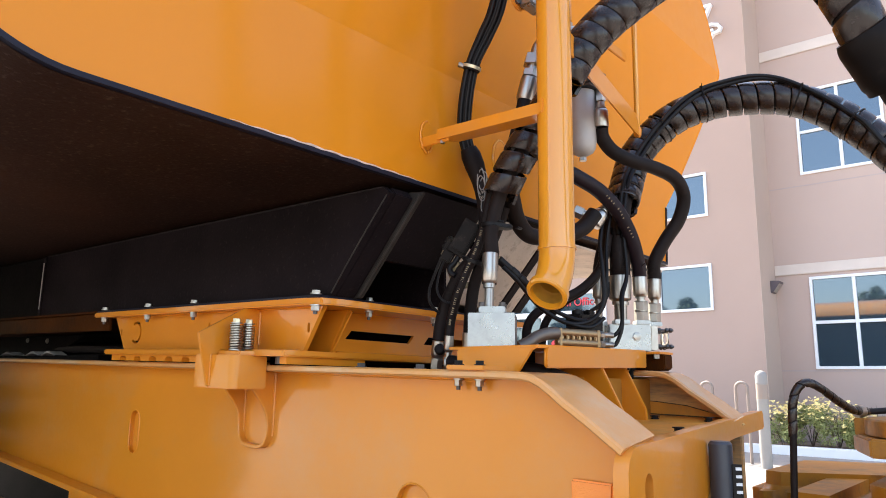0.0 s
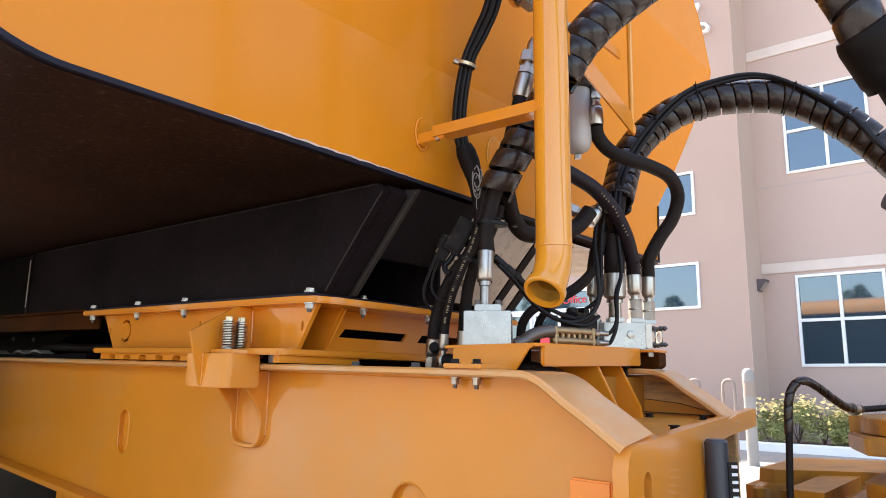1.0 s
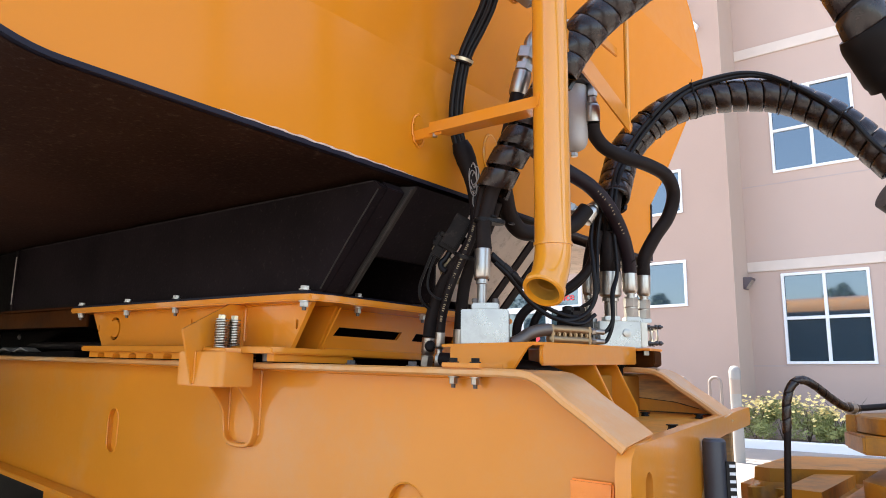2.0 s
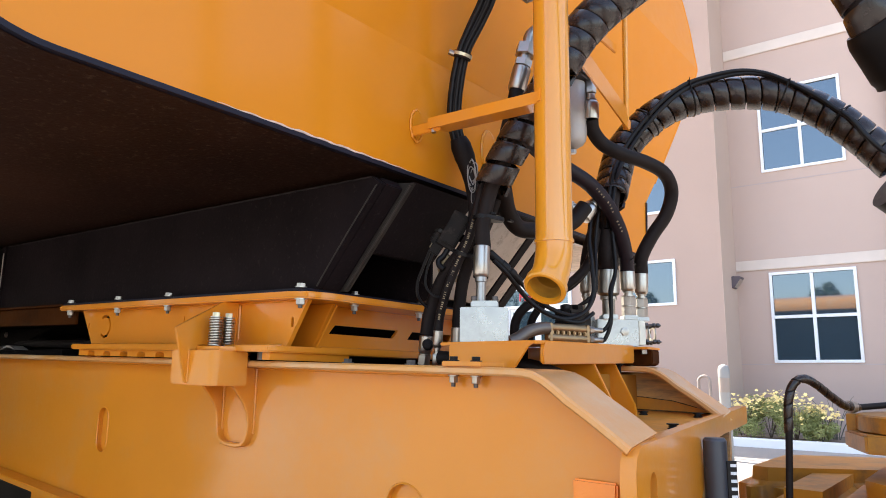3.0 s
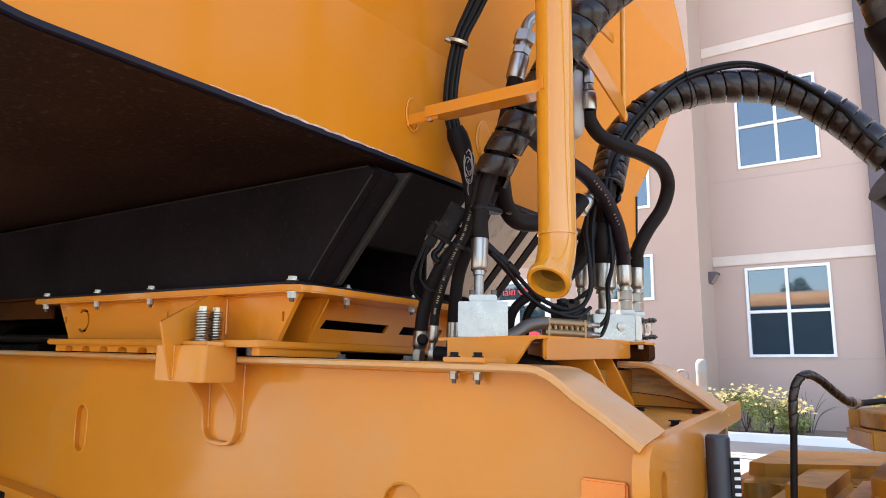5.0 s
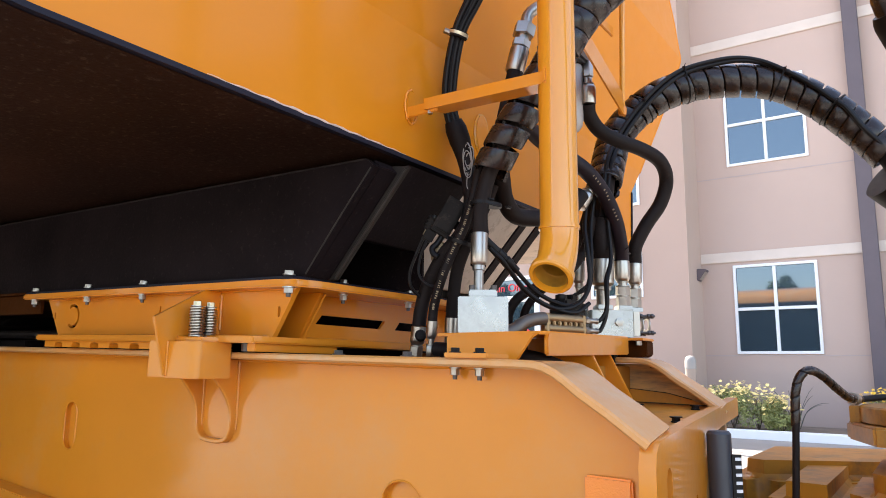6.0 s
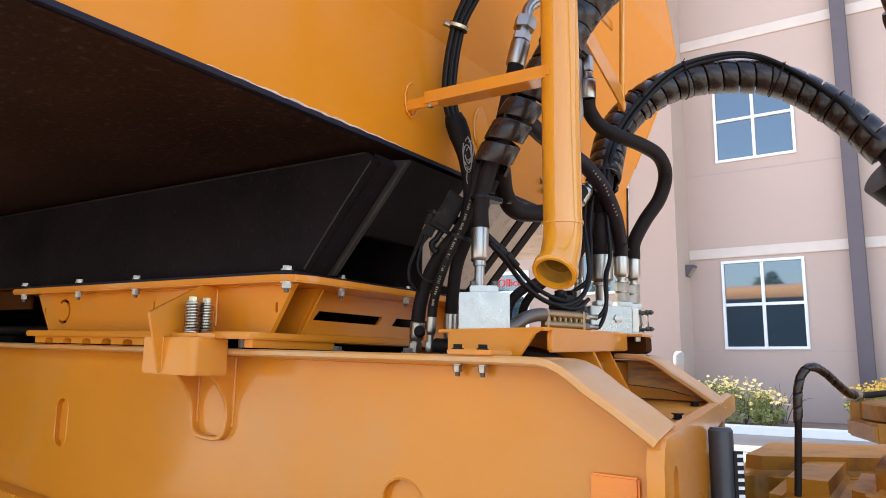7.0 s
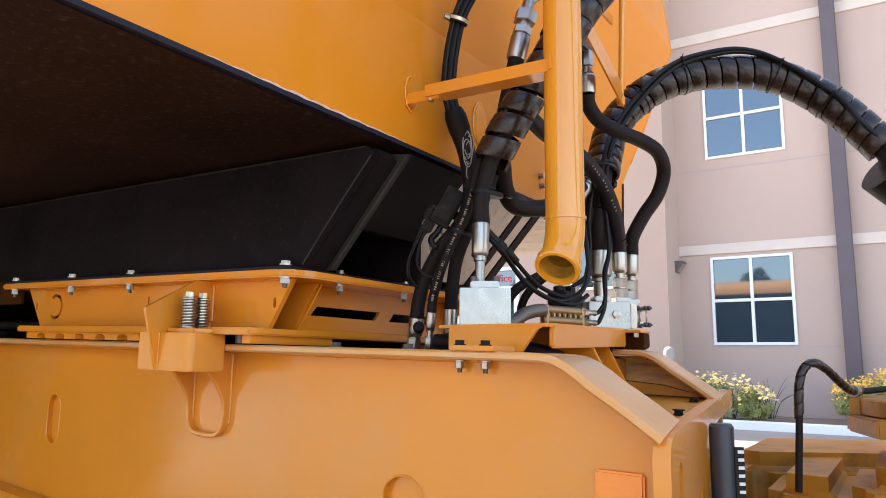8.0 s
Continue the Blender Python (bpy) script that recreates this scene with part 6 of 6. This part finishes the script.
for x in (-3.86, -4.37):
    t = thing("bike_hoop", "pinkish painted steel bike hoop in the walk", "bike rack", "bike hoops by the walk")
    pts = [(x, 11.3, GROUND - 0.02), (x, 11.3, 1.36)] + [(x + 0.0 + 0.085 * (1 - math.cos(q)), 11.3, 1.36 + 0.085 * math.sin(q)) for q in [math.pi * i / 8 for i in range(1, 8)]] + [(x + 0.17, 11.3, 1.36), (x + 0.17, 11.3, GROUND - 0.02)]
    part("hoop", tube(pts, 0.022, 12, 1), HOOP, t)

# ---- planting bed ----
tagged(part("bed_soil", cuboid((CORNER + 0.02, 13.4, GROUND - 0.2), (24, FACE - 0.004, GROUND + 0.08), 0.02), SOIL), "brown mulched planting bed along the facade", "bed", kind="structure")
tagged(part("bed_kerb", cuboid((CORNER - 0.14, 13.2, GROUND - 0.2), (24, 13.39, GROUND + 0.12), 0.015), WHITE), "white painted concrete kerb of the planting bed", "kerb", kind="structure")


def leaves(centre, size, count, leaf, rnd, bm=None, flat=0.5):
    """Many small leaves in an uneven clump."""
    bm = bm or bmesh.new()
    lumps = [(Vector((rnd.uniform(-1, 1), rnd.uniform(-1, 1), rnd.uniform(-0.9, 1))), rnd.uniform(0.25, 0.5)) for _ in range(14)]
    for _ in range(count):
        c, r = rnd.choice(lumps)
        v = Vector((rnd.gauss(0, 1), rnd.gauss(0, 1), rnd.gauss(0, 1))).normalized() * r * rnd.uniform(0.6, 1.0)
        p = Vector(centre) + Vector(((c.x * 0.72 + v.x) * size[0], (c.y * 0.72 + v.y) * size[1], (c.z * 0.72 + v.z) * size[2]))
        n = (v + Vector((rnd.uniform(-.5, .5), rnd.uniform(-.5, .5), 0.4))).normalized()
        t = n.orthogonal().normalized()
        t = Matrix.Rotation(rnd.uniform(0, 6.28), 3, n) @ t
        b = n.cross(t)
        k = leaf * rnd.uniform(0.6, 1.3)
        q = [bm.verts.new(p + t * k), bm.verts.new(p + b * k * flat + n * k * 0.15), bm.verts.new(p - t * k), bm.verts.new(p - b * k * flat + n * k * 0.15)]
        bm.faces.new(q)
    return bm


rnd = random.Random(11)
for x, y, w, h, pale in ((-3.98, 13.9, 0.34, 0.33, 1), (-3.55, 14.05, 0.36, 0.36, 1), (-3.12, 13.95, 0.38, 0.34, 1), (-2.72, 13.85, 0.26, 0.26, 1), (-1.15, 14.0, 0.36, 0.34, 0), (-0.62, 14.1, 0.44, 0.42, 0), (0.05, 14.0, 0.46, 0.42, 0), (0.8, 14.1, 0.5, 0.45, 0), (1.7, 14.2, 0.6, 0.5, 0)):
    s = thing("flowering_shrub", "low green shrub covered in pale yellow flowers" if pale else "low green shrub with orange yellow flowers", "shrub", "shrubs in the bed")
    base = GROUND + 0.08
    bm = bmesh.new()
    for k in range(9):
        q = rnd.uniform(0, 6.28)
        tube([(x, y, base - 0.03), (x + 0.1 * math.cos(q), y + 0.1 * math.sin(q), base + h * 0.7), (x + w * 0.7 * math.cos(q), y + w * 0.7 * math.sin(q), base + h * 1.5)], 0.006, 6, 3, bm)
    part("stem", bm, BARK, s)
    tagged(part("foliage", leaves((x, y, base + h), (w * 1.15, w, h), 4600, 0.022, rnd, flat=0.4), LEAF, s, smooth=False), kind="stuff")
    bm = bmesh.new()
    for k in range(120 if pale else 260):
        # flower heads held above the leaves on thin stalks, each a ring of petals
        q, f = rnd.uniform(0, 6.28), math.sqrt(rnd.random())
        c = Vector((x + w * 1.3 * f * math.cos(q), y + w * 1.15 * f * math.sin(q), base + h * (1.15 + 0.95 * math.sqrt(max(0, 1 - f * f)) + rnd.uniform(-0.28, 0.28))))
        up = Vector((rnd.uniform(-0.6, 0.6), rnd.uniform(-1.0, 0.2), 1)).normalized()
        t0 = up.orthogonal().normalized()
        r = rnd.uniform(0.020, 0.042) if pale else rnd.uniform(0.016, 0.034)
        for a in range(6):
            d0 = Matrix.Rotation(a * 1.047 + q, 3, up) @ t0
            d1 = up.cross(d0)
            tip = c + d0 * r + up * r * rnd.uniform(-0.2, 0.5)
            bm.faces.new([bm.verts.new(c), bm.verts.new(c + d0 * r * 0.6 + d1 * r * 0.35), bm.verts.new(tip), bm.verts.new(c + d0 * r * 0.6 - d1 * r * 0.35)])
    tagged(part("bloom", bm, PALEFLOWER if pale else FLOWER, s, smooth=False), kind="stuff")
g = thing("ornamental_grass", "tall thin dry blades standing in the bed", "grass")
for k in range(11):
    q, l, o = -1 + 2 * k / 10 + rnd.uniform(-0.08, 0.08), rnd.uniform(0.5, 0.85), rnd.uniform(-0.4, 0.4)
    p0 = Vector((-2.62 + 0.05 * q, 14.6 + 0.05 * o, GROUND + 0.07))
    part("blade", tube([p0, p0 + Vector((0.22 * q * l, 0.2 * o, 0.52 * l)), p0 + Vector((0.55 * q * l, 0.4 * o, 0.92 * l * (1 - 0.22 * q * q))), p0 + Vector((0.80 * q * l, 0.5 * o, 1.12 * l * (1 - 0.34 * q * q)))], [0.007, 0.0075, 0.007, 0.0065, 0.006, 0.0055, 0.005, 0.004, 0.003, 0.002], 5, 3), GRASSBLADE, g)


def tree(x, y, h, spread, seed):
    """A leafy tree: tapered trunk, limbs, uneven crown."""
    r = random.Random(seed)
    t = thing("street_tree", "green leafy tree across the lot", "tree", "trees across the lot")
    bm = tube([(x, y, GROUND - 0.05), (x + 0.1, y, h * 0.3), (x - 0.1, y + 0.1, h * 0.6), (x, y, h * 0.9)], [0.22 - 0.2 * i / 18 for i in range(19)], 10)
    for k in range(9):
        q = r.uniform(0, 6.28)
        z = h * r.uniform(0.35, 0.75)
        tube([(x, y, z), (x + spread * 0.4 * math.cos(q), y + spread * 0.4 * math.sin(q), z + 0.5), (x + spread * 0.8 * math.cos(q), y + spread * 0.8 * math.sin(q), z + 1.0)], [0.07 - 0.005 * i for i in range(13)], 7, 6, bm)
    part("trunk", bm, BARK, t)
    part("crown", leaves((x, y, h * 0.66), (spread, spread, h * 0.36), 5200, 0.20, r), CROWN, t, smooth=False)


for k, (x, y, h, s) in enumerate(((-13, -22, 8.5, 1.6), (-9.5, -25, 9.5, 1.3), (-7, -21, 7.6, 1.7), (-3.5, -24, 8.6, 1.5), (1, -22, 8.0, 1.8), (-17, -24, 10.5, 1.7), (-24, -22, 9.5, 2.2), (8, -23, 9, 2.0), (-20.5, -23, 9.5, 1.5), (-28, -22, 10.5, 2.0), (-32, -24, 11, 2.2), (-37, -23, 10, 2.0))):
    tree(x, y, h * 0.82, s, k)
